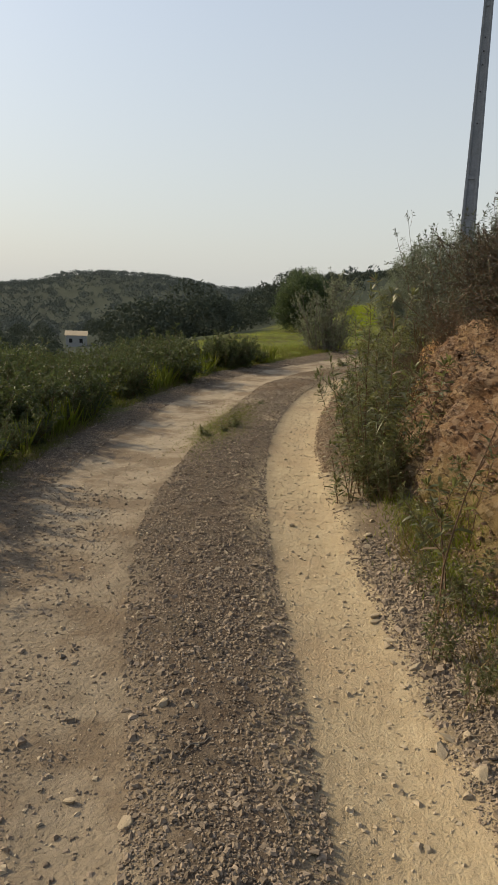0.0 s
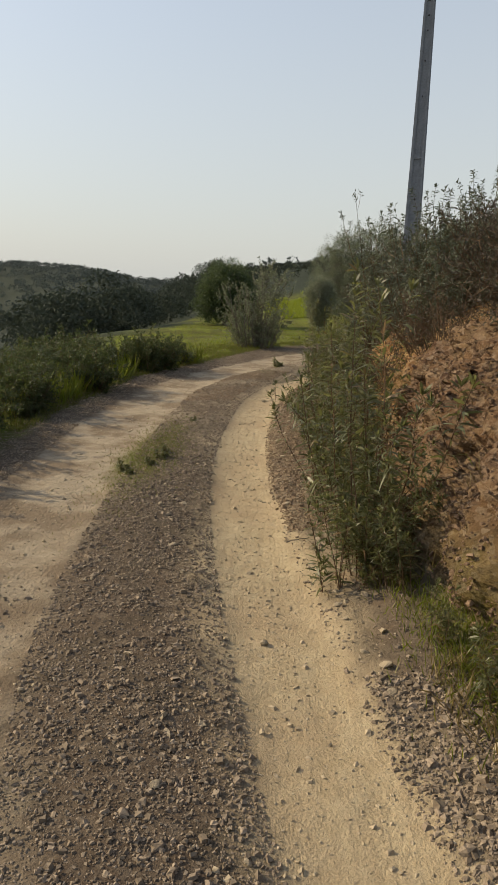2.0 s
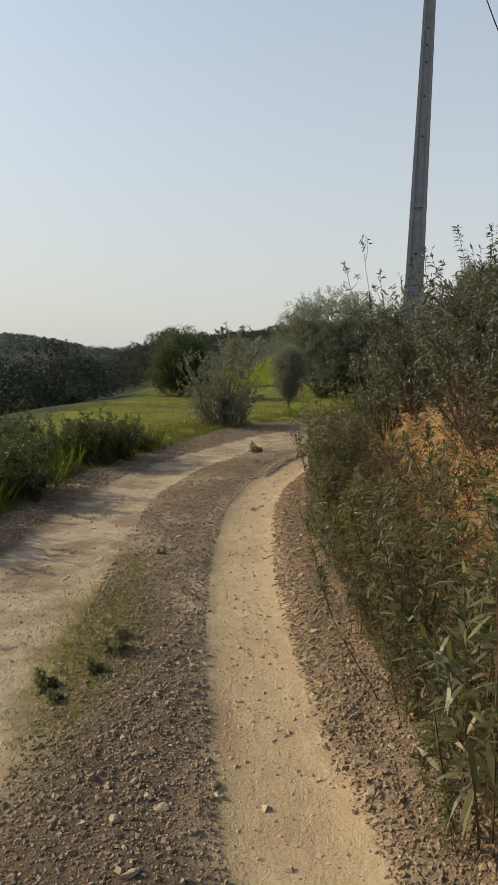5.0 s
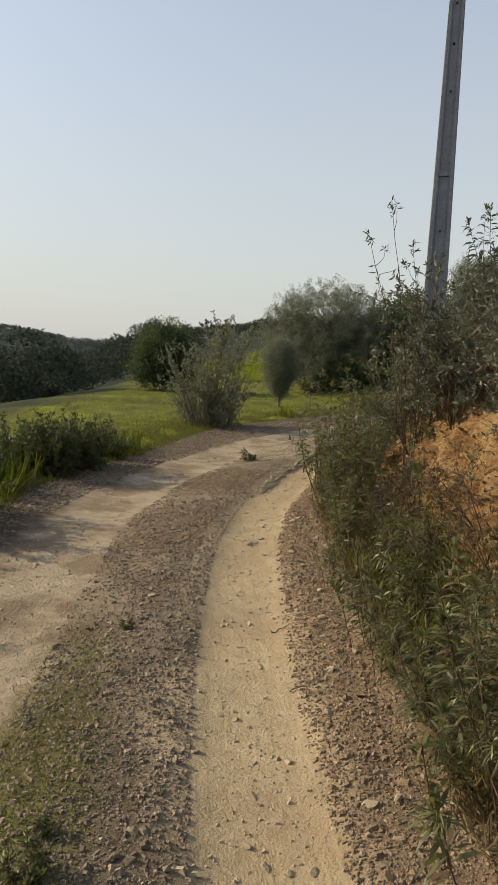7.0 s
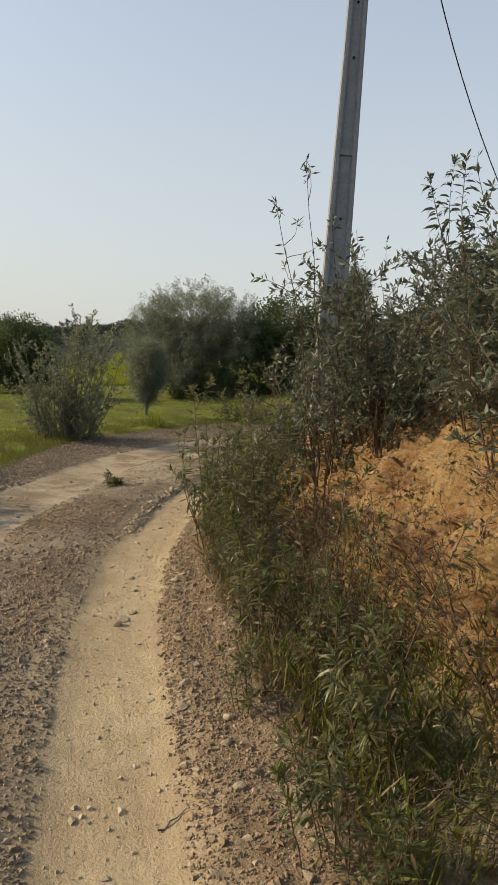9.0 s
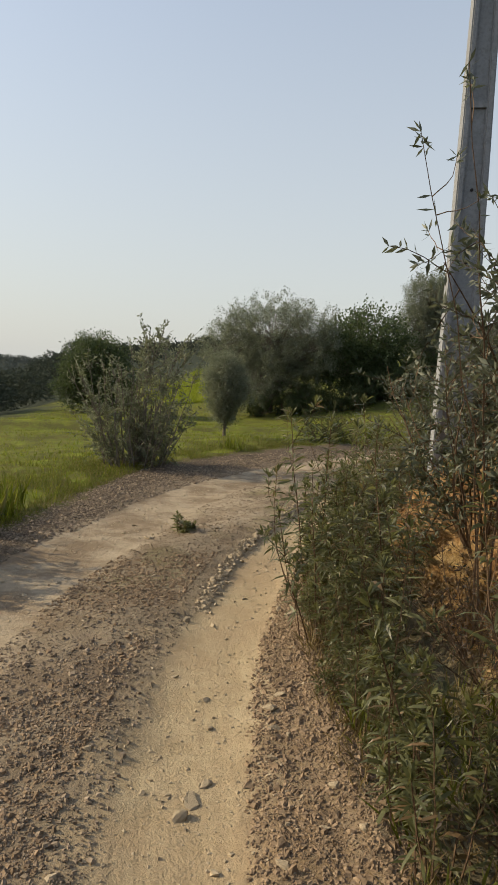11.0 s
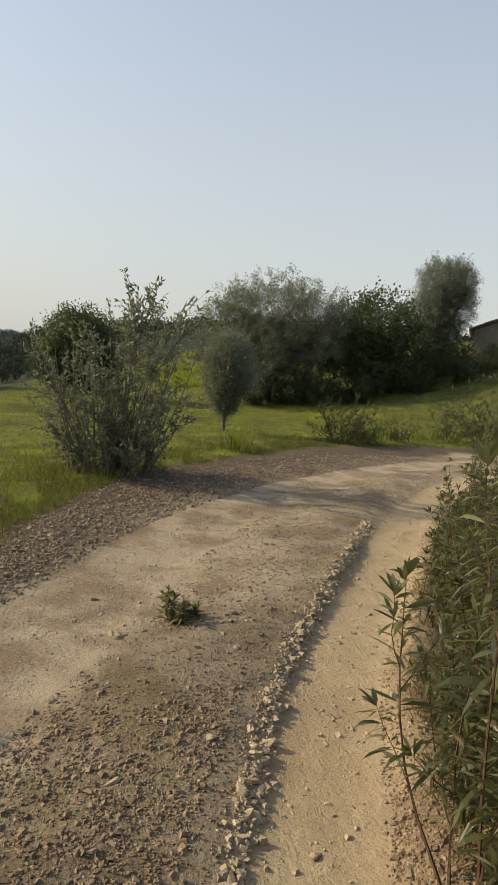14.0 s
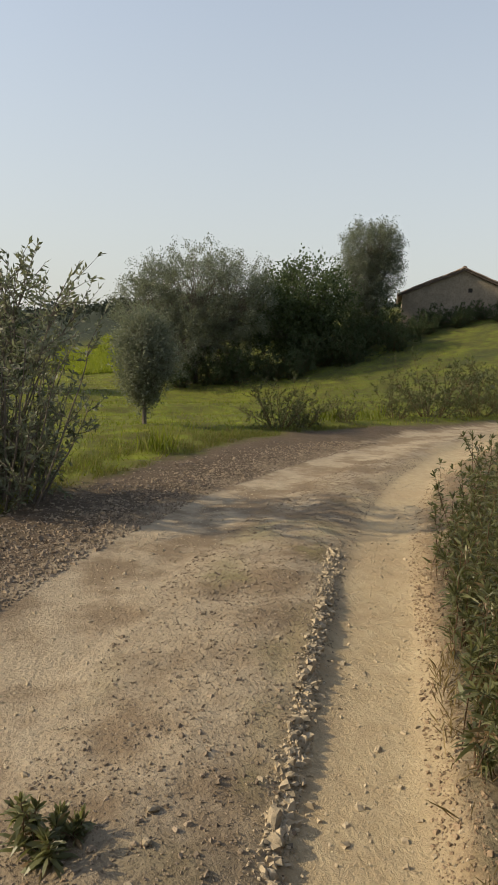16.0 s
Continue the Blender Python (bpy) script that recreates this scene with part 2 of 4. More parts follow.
_edge = line((-0.3, -5), (-1.2, 0), (-1.9, 3), (-2.3, 5.3), (-2.5, 7.4), (-2.52, 11), (-2.3, 13), (-2.15, 14.4), (-1.65, 16), (-1.25, 17.2), (-0.85, 18.8), (-0.3, 20.6), (0.15, 21.6),
             (1.0, 22.6), (2.0, 24.0), (3.0, 25.3), (5.1, 26.7), (8.65, 27.9), (14, 30), (24, 33), (60, 38))
_foot = line((2.4, -5), (1.75, -1), (1.3, 1.5), (1.05, 3), (0.8, 4.3), (0.65, 5.4), (0.46, 6.7), (0.46, 7.4), (0.5, 9), (0.53, 11), (0.6, 12.7), (0.76, 14), (1.03, 15.2), (1.47, 16.5),
             (1.75, 17.1), (2.75, 19), (4.4, 21), (7.2, 24), (10, 26), (14, 27.8), (26, 29.5), (60, 32))


def smooth(f):
    ys = np.linspace(-6, 40, 921)
    k = np.exp(-np.linspace(-2, 2, 41) ** 2)
    pad = np.pad(f(ys), 20, mode="reflect", reflect_type="odd")
    vals = np.convolve(pad, k / k.sum(), "valid")
    return lambda y: np.interp(y, ys, vals)


x_right, x_left, x_edge, x_foot = smooth(_right), smooth(_left), smooth(_edge), smooth(_foot)


def off(f, x, y):
    """How far (x, y) lies to the right of a line of the plan, square to it."""
    slope = (f(y + 0.1) - f(y - 0.1)) / 0.2
    return (x - f(y)) / np.sqrt(1 + slope * slope)


def step(a, b, v):
    t = np.clip((v - a) / (b - a), 0, 1)
    return t * t * (3 - 2 * t)


def lattice(ix, iy, iz):
    n = (ix * 374761393 + iy * 668265263 + iz * 2147483647) & 0xFFFFFFFF
    n = ((n ^ (n >> 13)) * 1274126177) & 0xFFFFFFFF
    return ((n ^ (n >> 16)) & 0xFFFF) / 65535.0


def rough(x, y, z=0.0, octaves=4):
    """Fractal value noise, about -1 to 1."""
    x, y, z = np.broadcast_arrays(np.asarray(x, float), np.asarray(y, float), np.asarray(z, float))
    out, amp, total = 0.0, 1.0, 0.0
    for o in range(octaves):
        f = [np.floor(v).astype(np.int64) for v in (x, y, z)]
        t = [v - g for v, g in zip((x, y, z), f)]
        t = [v * v * (3 - 2 * v) for v in t]
        acc = 0.0
        for i in (0, 1):
            for j in (0, 1):
                for k in (0, 1):
                    w = (t[0] if i else 1 - t[0]) * (t[1] if j else 1 - t[1]) * (t[2] if k else 1 - t[2])
                    acc = acc + w * lattice(f[0] + i + 57 * o, f[1] + j, f[2] + k)
        out, total = out + amp * (2 * acc - 1), total + amp
        x, y, z, amp = x * 2.03 + 5.1, y * 2.03 + 1.7, z * 2.03 + 3.3, amp * 0.5
    return out / total * 1.6


BANK_D = [-0.1, 0.0, 0.2, 0.36, 0.52, 0.75, 1.05, 1.5, 2.4, 4.0, 8.0, 20.0]
BANK_Z = [0.0, 0.02, 0.07, 0.22, 0.62, 1.02, 1.28, 1.5, 1.85, 2.2, 2.5, 2.6]
bank_shift = lambda y: np.interp(y, [0, 4, 6, 8.5, 11.5, 14, 16, 20], [0.1, 0.02, 0.06, 0.25, 0.62, 0.5, 0.4, 0.5])
bank_rise = lambda y: np.interp(y, [-30, 13.5, 16.5, 19, 23, 30], [1.0, 1.0, 0.7, 0.42, 0.25, 0.2])


def height(x, y, detail=True):
    """The ground's height."""
    x, y = np.asarray(x, float), np.asarray(y, float)
    dr, dl, de, df = off(x_right, x, y), off(x_left, x, y), -off(x_edge, x, y), off(x_foot, x, y)
    near = step(60, 30, np.hypot(x, y - 12))
    z = -0.04 * np.exp(-((dr / 0.27) ** 4)) - 0.03 * np.exp(-((dl / 0.45) ** 4)) + 0.025 * np.exp(-(((dr + 0.62) / 0.3) ** 2))
    z = z - 0.022 * step(13.2, 14.6, y) * step(20.5, 19.0, y) * np.exp(-((dr / 0.33) ** 6))
    z = z + (0.008 + 0.012 * rough(x * 0, y * 5, 3.0, 2)) * step(14.2, 15.0, y) * step(19.4, 18.2, y) * np.exp(-(((dr + 0.25 + 0.03 * (y - 15)) / 0.055) ** 2))
    z = z * near
    shift = bank_shift(y)
    d = df - shift * step(0, 0.3, df)
    up = np.interp(d, BANK_D, BANK_Z) * bank_rise(y)
    z = z + up
    # the field beyond the road's outer edge, falling into the valley and rising to the old house
    out = np.maximum(de, 0)
    lawn = -0.62 * step(0.3, 9, out) * step(9, 17, y) + 4.9 * step(3, 25, (x - 4) * 0.75 + (y - 32) * 0.4) * step(0, 4, de)
    crest = np.interp(y, [-40, 0, 12, 20, 41, 60, 80], [-3.0, -2.6, -3.3, -4.7, -4.3, -2, 0])
    fall = (-6.0 * step(0, 24, crest - x) - 4.0 * step(20, 90, crest - x)) * step(0, 0.6, de)
    far = -5.0 * step(60, 110, y) * step(25, -40, x)
    z = z + (lawn + np.minimum(fall, far * step(0, 1, de))) 
    # distant hills
    r, a = np.hypot(x, y), np.degrees(np.arctan2(x, y))
    hill_a = np.interp(a, [-70, -45, -33, -27.4, -23.3, -19.1, -14.8, -12.6, -10.4, -8.4, -5, 0], [0.6, 0.9, 0.7, 0.79, 1.11, 1.24, 1.14, 0.79, 0.43, 0.16, 0.15, 0.1])
    top_a = np.tan(np.radians(hill_a)) * 440 + 5.6
    z = z + top_a * step(150, 440, r) * step(6, -6, a) * step(1300, 600, r) * step(-150, -90, a)
    hill_b = np.interp(a, [-14, -9, -4, 0, 4, 20, 40, 90], [0.0, 0.25, 1.3, 1.75, 1.72, 1.9, 2.2, 1.5])
    z = z + (np.tan(np.radians(hill_b)) * 165 - 3.6) * step(75, 165, r) * step(-14, -6, a) * step(700, 260, r) * step(150, 90, a)
    if detail:
        on_track = np.maximum(np.exp(-((dr / 0.3) ** 4)), 0.8 * np.exp(-((dl / 0.45) ** 4)))
        z = z + near * (0.014 * rough(x * 3, y * 3) * (1 - 0.4 * on_track) + 0.009 * rough(x * 14, y * 14, 1.3, 3) * (1 - 0.92 * on_track))
        z = z + near * 0.05 * step(0.1, 1.0, out) * rough(x * 1.1, y * 1.1, 7.7)
        z = z + 0.10 * step(0.15, 0.5, up) * rough(x * 1.7, y * 1.7, up * 2.0) * near
        z = z + step(40, 120, r) * 1.2 * rough(x * 0.02, y * 0.02, 3.0)
    return z


def ground_z(x, y):
    return float(height(np.array([x]), np.array([y]))[0])


def grow(start, stop, first, factor):
    out, v, s = [], start, first
    while (v < stop) if first > 0 else (v > stop):
        out.append(v)
        v, s = v + s, s * factor
    return out + [stop]


def mesh_object(name, verts, faces, material, parent=None, label="", smooth_faces=False):
    me = bpy.data.meshes.new(name)
    me.from_pydata(np.asarray(verts).tolist(), [], faces if isinstance(faces, list) else faces.tolist())
    for mat in material if isinstance(material, (list, tuple)) else (material,):
        me.materials.append(mat)
    if smooth_faces:
        me.shade_smooth()
    ob = new(name, me)
    if parent is not None:
        ob.parent = parent
    if label:
        ob["label"] = label
    return ob


BANK_POINTS = []


def build_ground():
    ys = np.array(sorted(set(grow(-2, -60, -0.3, 1.25) + list(np.arange(-2, 24, 0.05)) + grow(24, 1500, 0.08, 1.045))))
    us = np.array(sorted(set(grow(-3.2, -900, -0.08, 1.09) + list(np.arange(-3.2, 1.0, 0.055)) + list(np.arange(1.0, 2.6, 0.022)) + grow(2.6, 900, 0.06, 1.09))))
    mid = 0.5 * (x_right(np.minimum(ys, 25)) + x_left(np.minimum(ys, 25)))
    Y, U = np.meshgrid(ys, us, indexing="ij")
    X = mid[:, None] + U
    Z = height(X, Y)
    # the cut face is knobbly: it bulges and hollows sideways as well
    df = off(x_foot, X, Y) - bank_shift(Y)
    face = step(0.2, 0.42, df) * step(2.0, 1.2, df) * step(40, 25, Y)
    bulge = 0.13 * rough(X * 2.3, Y * 3.1, Z * 3.1, 3) + 0.10 * rough(X * 9, Y * 11, Z * 11, 4)
    XX = X + face * bulge * 1.2
    ZZ = Z + face * 0.05 * rough(X * 13, Y * 13, 4.0, 2)
    on_face = (face > 0.25) & (Y > 1.2) & (Y < 17)
    BANK_POINTS.append(np.stack([XX[on_face], Y[on_face], ZZ[on_face]], -1))
    n, m = X.shape
    verts = np.stack([XX, Y, ZZ], -1).reshape(-1, 3)
    idx = np.arange(n * m).reshape(n, m)
    faces = np.stack([idx[:-1, :-1], idx[:-1, 1:], idx[1:, 1:], idx[1:, :-1]], -1).reshape(-1, 4)
    ob = mesh_object("ground", verts, faces, M_GROUND, smooth_faces=True)
    dr, dl, de, df = off(x_right, X, Y), off(x_left, X, Y), -off(x_edge, X, Y), off(x_foot, X, Y)
    wob = 0.09 * rough(X * 2.2, Y * 1.3) + 0.05 * rough(X * 12, Y * 9, 2.0)
    wide = 0.05 + 0.06 * step(8, 10, Y) * step(13.5, 12, Y)
    sand = step(0.42, 0.13, np.where(dr > 0, np.maximum(dr - 0.06 - 0.06 * step(4.1, 5.0, Y) * step(7.4, 6, Y), 0), np.maximum(-dr - wide, 0)) + wob) * 0.96
    pale = step(0.62, 0.30, np.abs(dl) + 1.6 * wob) * 0.95
    pale = np.maximum(pale, 0.85 * step(15.0, 17.2, Y) * step(-0.15, 0.2, dl + wob) * step(0.35, 0.0, dr))
    pale = np.maximum(pale, (0.12 + 0.38 * step(4.5, 6, Y)) * step(0.2, 0.35, dr + wob))
    # crown paler farther on: brightness of the sunlit gravel put into the colour
    pale = np.maximum(pale, 0.5 * step(6.5, 11, Y) * step(0, 0.2, dl) * step(0.2, -0.1, dr))
    pale = np.maximum(pale, 0.75 * step(6, 3, Y) * step(-0.2, 0.1, -dl + wob) * step(2.2, 1.0, -dl))
    pale = pale * (0.6 + 0.4 * step(2.5, 7.5, Y))
    patch = np.exp(-(((X + 1.05) / 0.3) ** 2 + ((Y - 8.6) / 1.6) ** 2))
    grass = np.maximum(step(-0.12, 0.35, de + 1.8 * wob), step(0.3, 0.8, patch + 1.8 * wob) * 0.62)
    crown = step(0.3, 0.55, dl) * step(-0.25, -0.45, dr) * step(13.5, 15.5, Y) * step(23, 20, Y)
    grass = np.maximum(grass, 0.26 * crown * step(0.0, 0.5, rough(X * 3.0, Y * 1.6, 3.3)))
    right_grass = step(0.05, 0.2, df + wob) * step(0.55, 0.35, df - bank_shift(Y)) * (0.2 + 0.2 * step(5.6, 5.0, Y))
    grass = np.maximum(grass, right_grass)
    grass = np.maximum(grass, step(1.5, 2.2, df - bank_shift(Y)) * 0.35)
    bank = step(0.2, 0.34, df - bank_shift(Y) + 0.5 * wob)
    bank = np.maximum(bank, 0.22 * step(0.24, 0.4, dr + wob) * step(5.5, 8, Y) * step(0.1, 0.0, df))
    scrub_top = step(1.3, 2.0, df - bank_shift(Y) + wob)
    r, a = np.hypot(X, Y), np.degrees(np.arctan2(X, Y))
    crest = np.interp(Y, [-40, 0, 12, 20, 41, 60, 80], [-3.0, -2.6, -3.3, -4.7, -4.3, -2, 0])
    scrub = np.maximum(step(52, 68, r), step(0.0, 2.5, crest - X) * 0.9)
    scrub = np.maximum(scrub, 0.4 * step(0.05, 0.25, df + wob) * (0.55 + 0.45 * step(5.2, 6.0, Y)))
    # scrubby grass on the rise, its darkness also painting the trees' shade
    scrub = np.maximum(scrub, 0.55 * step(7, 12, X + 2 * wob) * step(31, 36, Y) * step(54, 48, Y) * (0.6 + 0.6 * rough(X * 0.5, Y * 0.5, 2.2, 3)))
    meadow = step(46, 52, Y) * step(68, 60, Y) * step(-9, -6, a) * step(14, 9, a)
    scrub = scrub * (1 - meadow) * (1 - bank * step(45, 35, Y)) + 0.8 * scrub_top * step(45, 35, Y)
    for name, v in (("m_sand", sand), ("m_pale", pale), ("m_grass", grass), ("m_bank", bank), ("m_scrub_shade", scrub), ("m_red", step(10.2, 7.6, Y + 3 * wob) * 0.9)):
        at = ob.data.attributes.new(name, "FLOAT", "POINT")
        at.data.foreach_set("value", np.clip(v, 0, 1).astype(np.float32).ravel())
    return tagged(ob, "dirt track ground with gravel, grass verge and red earth bank", "ground", kind="structure")


build_ground()

# ---------------------------------------------------------------- plant kit
def unit(v):
    return v / np.maximum(np.linalg.norm(v, axis=-1, keepdims=True), 1e-9)


def leaves(base, way, length, width, rng, fold=0.25):
    """Verts and faces of folded, pointed leaves: base points, directions, lengths, widths."""
    n = len(base)
    way = unit(way)
    side = unit(np.cross(way, rng.normal(size=(n, 3))))
    up = np.cross(side, way)
    length, width = np.broadcast_to(length, n)[:, None], np.broadcast_to(width, n)[:, None]
    mid = base + way * length * 0.45 - up * width * fold
    v = np.stack([base, mid + side * width * 0.5, base + way * length - up * length * 0.12, mid - side * width * 0.5], 1).reshape(-1, 3)
    k = 4 * np.arange(n)[:, None]
    f = np.concatenate([k + [0, 1, 2], k + [0, 2, 3]])
    return v, f


def tube(points, r0, r1, sides=4):
    p = np.asarray(points, float)
    n = len(p)
    t = unit(np.gradient(p, axis=0))
    a = unit(np.cross(t, [0.31, 0.17, 0.93]))
    b = np.cross(t, a)
    r = np.linspace(r0, r1, n)[:, None, None]
    ang = np.arange(sides) * 2 * np.pi / sides
    ring = p[:, None] + r * (np.cos(ang)[None, :, None] * a[:, None] + np.sin(ang)[None, :, None] * b[:, None])
    v = ring.reshape(-1, 3)
    i = np.arange(n - 1)[:, None] * sides
    j = np.arange(sides)[None]
    k = (j + 1) % sides
    f = np.stack([i + j, i + k, i + sides + k, i + sides + j], -1).reshape(-1, 4)
    return v, f


class Heap:
    """Collects pieces of one mesh."""

    def __init__(self):
        self.v, self.f, self.n = [], [], 0

    def add(self, v, f):
        self.v.append(v)
        self.f.extend((f + self.n).tolist())
        self.n += len(v)

    def make(self, name, material, parent=None, label="", smooth_faces=False):
        return mesh_object(name, np.concatenate(self.v), self.f, material, parent, label, smooth_faces)


def bend(start, way, length, rng, n=6, sag=0.0, wander=0.12):
    """A wandering stem as a row of points."""
    pts, p, d = [np.array(start, float)], np.array(start, float), np.array(way, float)
    for _ in range(n - 1):
        d = d + rng.normal(size=3) * wander
        d[2] += sag
        d /= np.linalg.norm(d)
        p = p + d * length / (n - 1)
        pts.append(p)
    return np.array(pts)


def along(pts, t):
    s = np.clip(np.asarray(t), 0, 1) * (len(pts) - 1)
    i = np.minimum(s.astype(int), len(pts) - 2)
    return pts[i] + (pts[i + 1] - pts[i]) * (s - i)[:, None], unit(pts[i + 1] - pts[i])


def drooping_leaves(base, way, length, width, rng, droop=0.5):
    """Verts and faces of long narrow leaves that arch over: two widths along the blade, then a hanging tip."""
    n = len(base)
    way = unit(way)
    side = unit(np.cross(way, np.array([0, 0, 1.0]) + rng.normal(size=(n, 3)) * 0.45))
    length, width = np.broadcast_to(length, n)[:, None], np.broadcast_to(width, n)[:, None]
    fall = np.array([0, 0, -1.0]) * length * np.broadcast_to(droop, n)[:, None]
    a, b, tip = base + way * length * 0.33 + fall * 0.08, base + way * length * 0.68 + fall * 0.36, base + way * length * 0.95 + fall * 0.85
    v = np.stack([base, a + side * width * 0.5, a - side * width * 0.5, b + side * width * 0.42, b - side * width * 0.42, tip], 1).reshape(-1, 3)
    k = 6 * np.arange(n)[:, None]
    f = np.concatenate([k + [0, 1, 2], k + [1, 3, 4], k + [1, 4, 2], k + [3, 5, 4]])
    return v, f


def wand_plant(name, seed, tall, stems, spread, leaf=0.08, count=46, leafmat=None, slim=0.17, bare=0.3, droop=0.5):
    """An upright many-stemmed plant with narrow arching leaves, bare below and plumed at the tips; each stem carries its own leaves."""
    rng = np.random.default_rng(seed)
    thing = new(name)
    for s in range(stems):
        wood, green = Heap(), Heap()
        a, lean = rng.uniform(0, 6.28), rng.uniform(0.03, 0.42)
        start = np.array([math.cos(a), math.sin(a), 0]) * rng.uniform(0.0, spread)
        hgt = tall * (rng.uniform(0.4, 0.95) if s else 1.0)
        if s == 0:
            lean = 0.08
        pts = bend(start - [0, 0, 0.06], [math.cos(a) * lean, math.sin(a) * lean, 1], hgt, rng, 8, 0.03, 0.08)
        wood.add(*tube(pts, 0.0045 * (0.6 + tall * 0.5), 0.0016))
        shoots = [(pts, int(count * hgt) + 8, bare * rng.uniform(0.5, 1.3), 1.0)]
        for b in range(rng.integers(2, 5)):
            p0, d0 = along(pts, [rng.uniform(0.3, 0.85)])
            w = d0[0] + rng.normal(size=3) * 0.6
            w[2] = abs(w[2]) + 0.35
            sp = bend(p0[0], w, hgt * rng.uniform(0.12, 0.3), rng, 5, 0.1, 0.1)
            wood.add(*tube(sp, 0.0024, 0.001, 3))
            shoots.append((sp, int(count * hgt * 0.3) + 5, 0.2, 0.8))
        for pp, c, t_min, big in shoots:
            t = t_min + (1 - t_min) * rng.uniform(0, 1, c) ** 0.62
            base, d = along(pp, t)
            out = rng.normal(size=(c, 3))
            out -= d * (out * d).sum(1, keepdims=True)
            way = unit(out) + d * rng.uniform(0.1, 0.75, (c, 1))
            size = big * leaf * rng.uniform(0.65, 1.25, c) * (1.15 - 0.45 * t ** 3)
            green.add(*drooping_leaves(base, way, size, size * rng.uniform(slim * 0.75, slim * 1.25, c), rng, droop * rng.uniform(0.1, 1.7, c) * (1.2 - 0.6 * t)))
            m = 8
            base, d = along(pp, rng.uniform(0.94, 1, m))
            green.add(*drooping_leaves(base, unit(rng.normal(size=(m, 3))) * 0.6 + d, leaf * rng.uniform(0.4, 0.75, m), leaf * 0.13, rng, 0.15))
        stem = wood.make("stem", M_STEM, thing)
        green.make("foliage", leafmat or M_WAND, stem)
    return thing


def shrub(name, seed, tall, wide, stems, leaf, count, leafmat, low=0.15, width_ratio=0.3, twig=3):
    """A many-stemmed woody shrub, branching twice, with leaves along its twigs."""
    rng = np.random.default_rng(seed)
    thing = new(name)
    wood, green = Heap(), Heap()
    for s in range(stems):
        a = s * 2.4 + rng.uniform(-0.5, 0.5)
        lean = wide / tall * (rng.uniform(0.0, 1.0) ** 0.6)
        reach = tall * rng.uniform(0.72, 1.0) / math.sqrt(1 + 0.55 * lean * lean)
        pts = bend([math.cos(a) * 0.1 * wide, math.sin(a) * 0.1 * wide, -0.08], [math.cos(a) * lean, math.sin(a) * lean, 1], reach, rng, 8, 0.0, 0.1)
        wood.add(*tube(pts, 0.007 * tall, 0.002, 4))
        for b in range(twig * 3):
            p0, d0 = along(pts, [rng.uniform(low, 1.0)])
            w = d0[0] * 0.7 + rng.normal(size=3) * 0.65
            sp = bend(p0[0], w, tall * rng.uniform(0.1, 0.3), rng, 5, 0.03, 0.14)
            wood.add(*tube(sp, 0.0026 * tall, 0.0011, 3))
            for c in range(2):
                q0, e0 = along(sp, [rng.uniform(0.3, 0.9)])
                sq = bend(q0[0], e0[0] + rng.normal(size=3) * 0.6, tall * rng.uniform(0.06, 0.15), rng, 4, 0.03, 0.14)
                wood.add(*tube(sq, 0.0015 * tall, 0.0008, 3))
                for pp in (sp, sq):
                    t = rng.uniform(0.1, 1, count)
                    base, d = along(pp, t)
                    way = unit(rng.normal(size=(count, 3))) + d * 0.6 + [0, 0, 0.1]
                    size = leaf * rng.uniform(0.6, 1.2, count)
                    green.add(*leaves(base, way, size, size * width_ratio, rng))
    wood.make("branchwork", M_STEM, thing)
    green.make("foliage", leafmat, thing)
    return thing


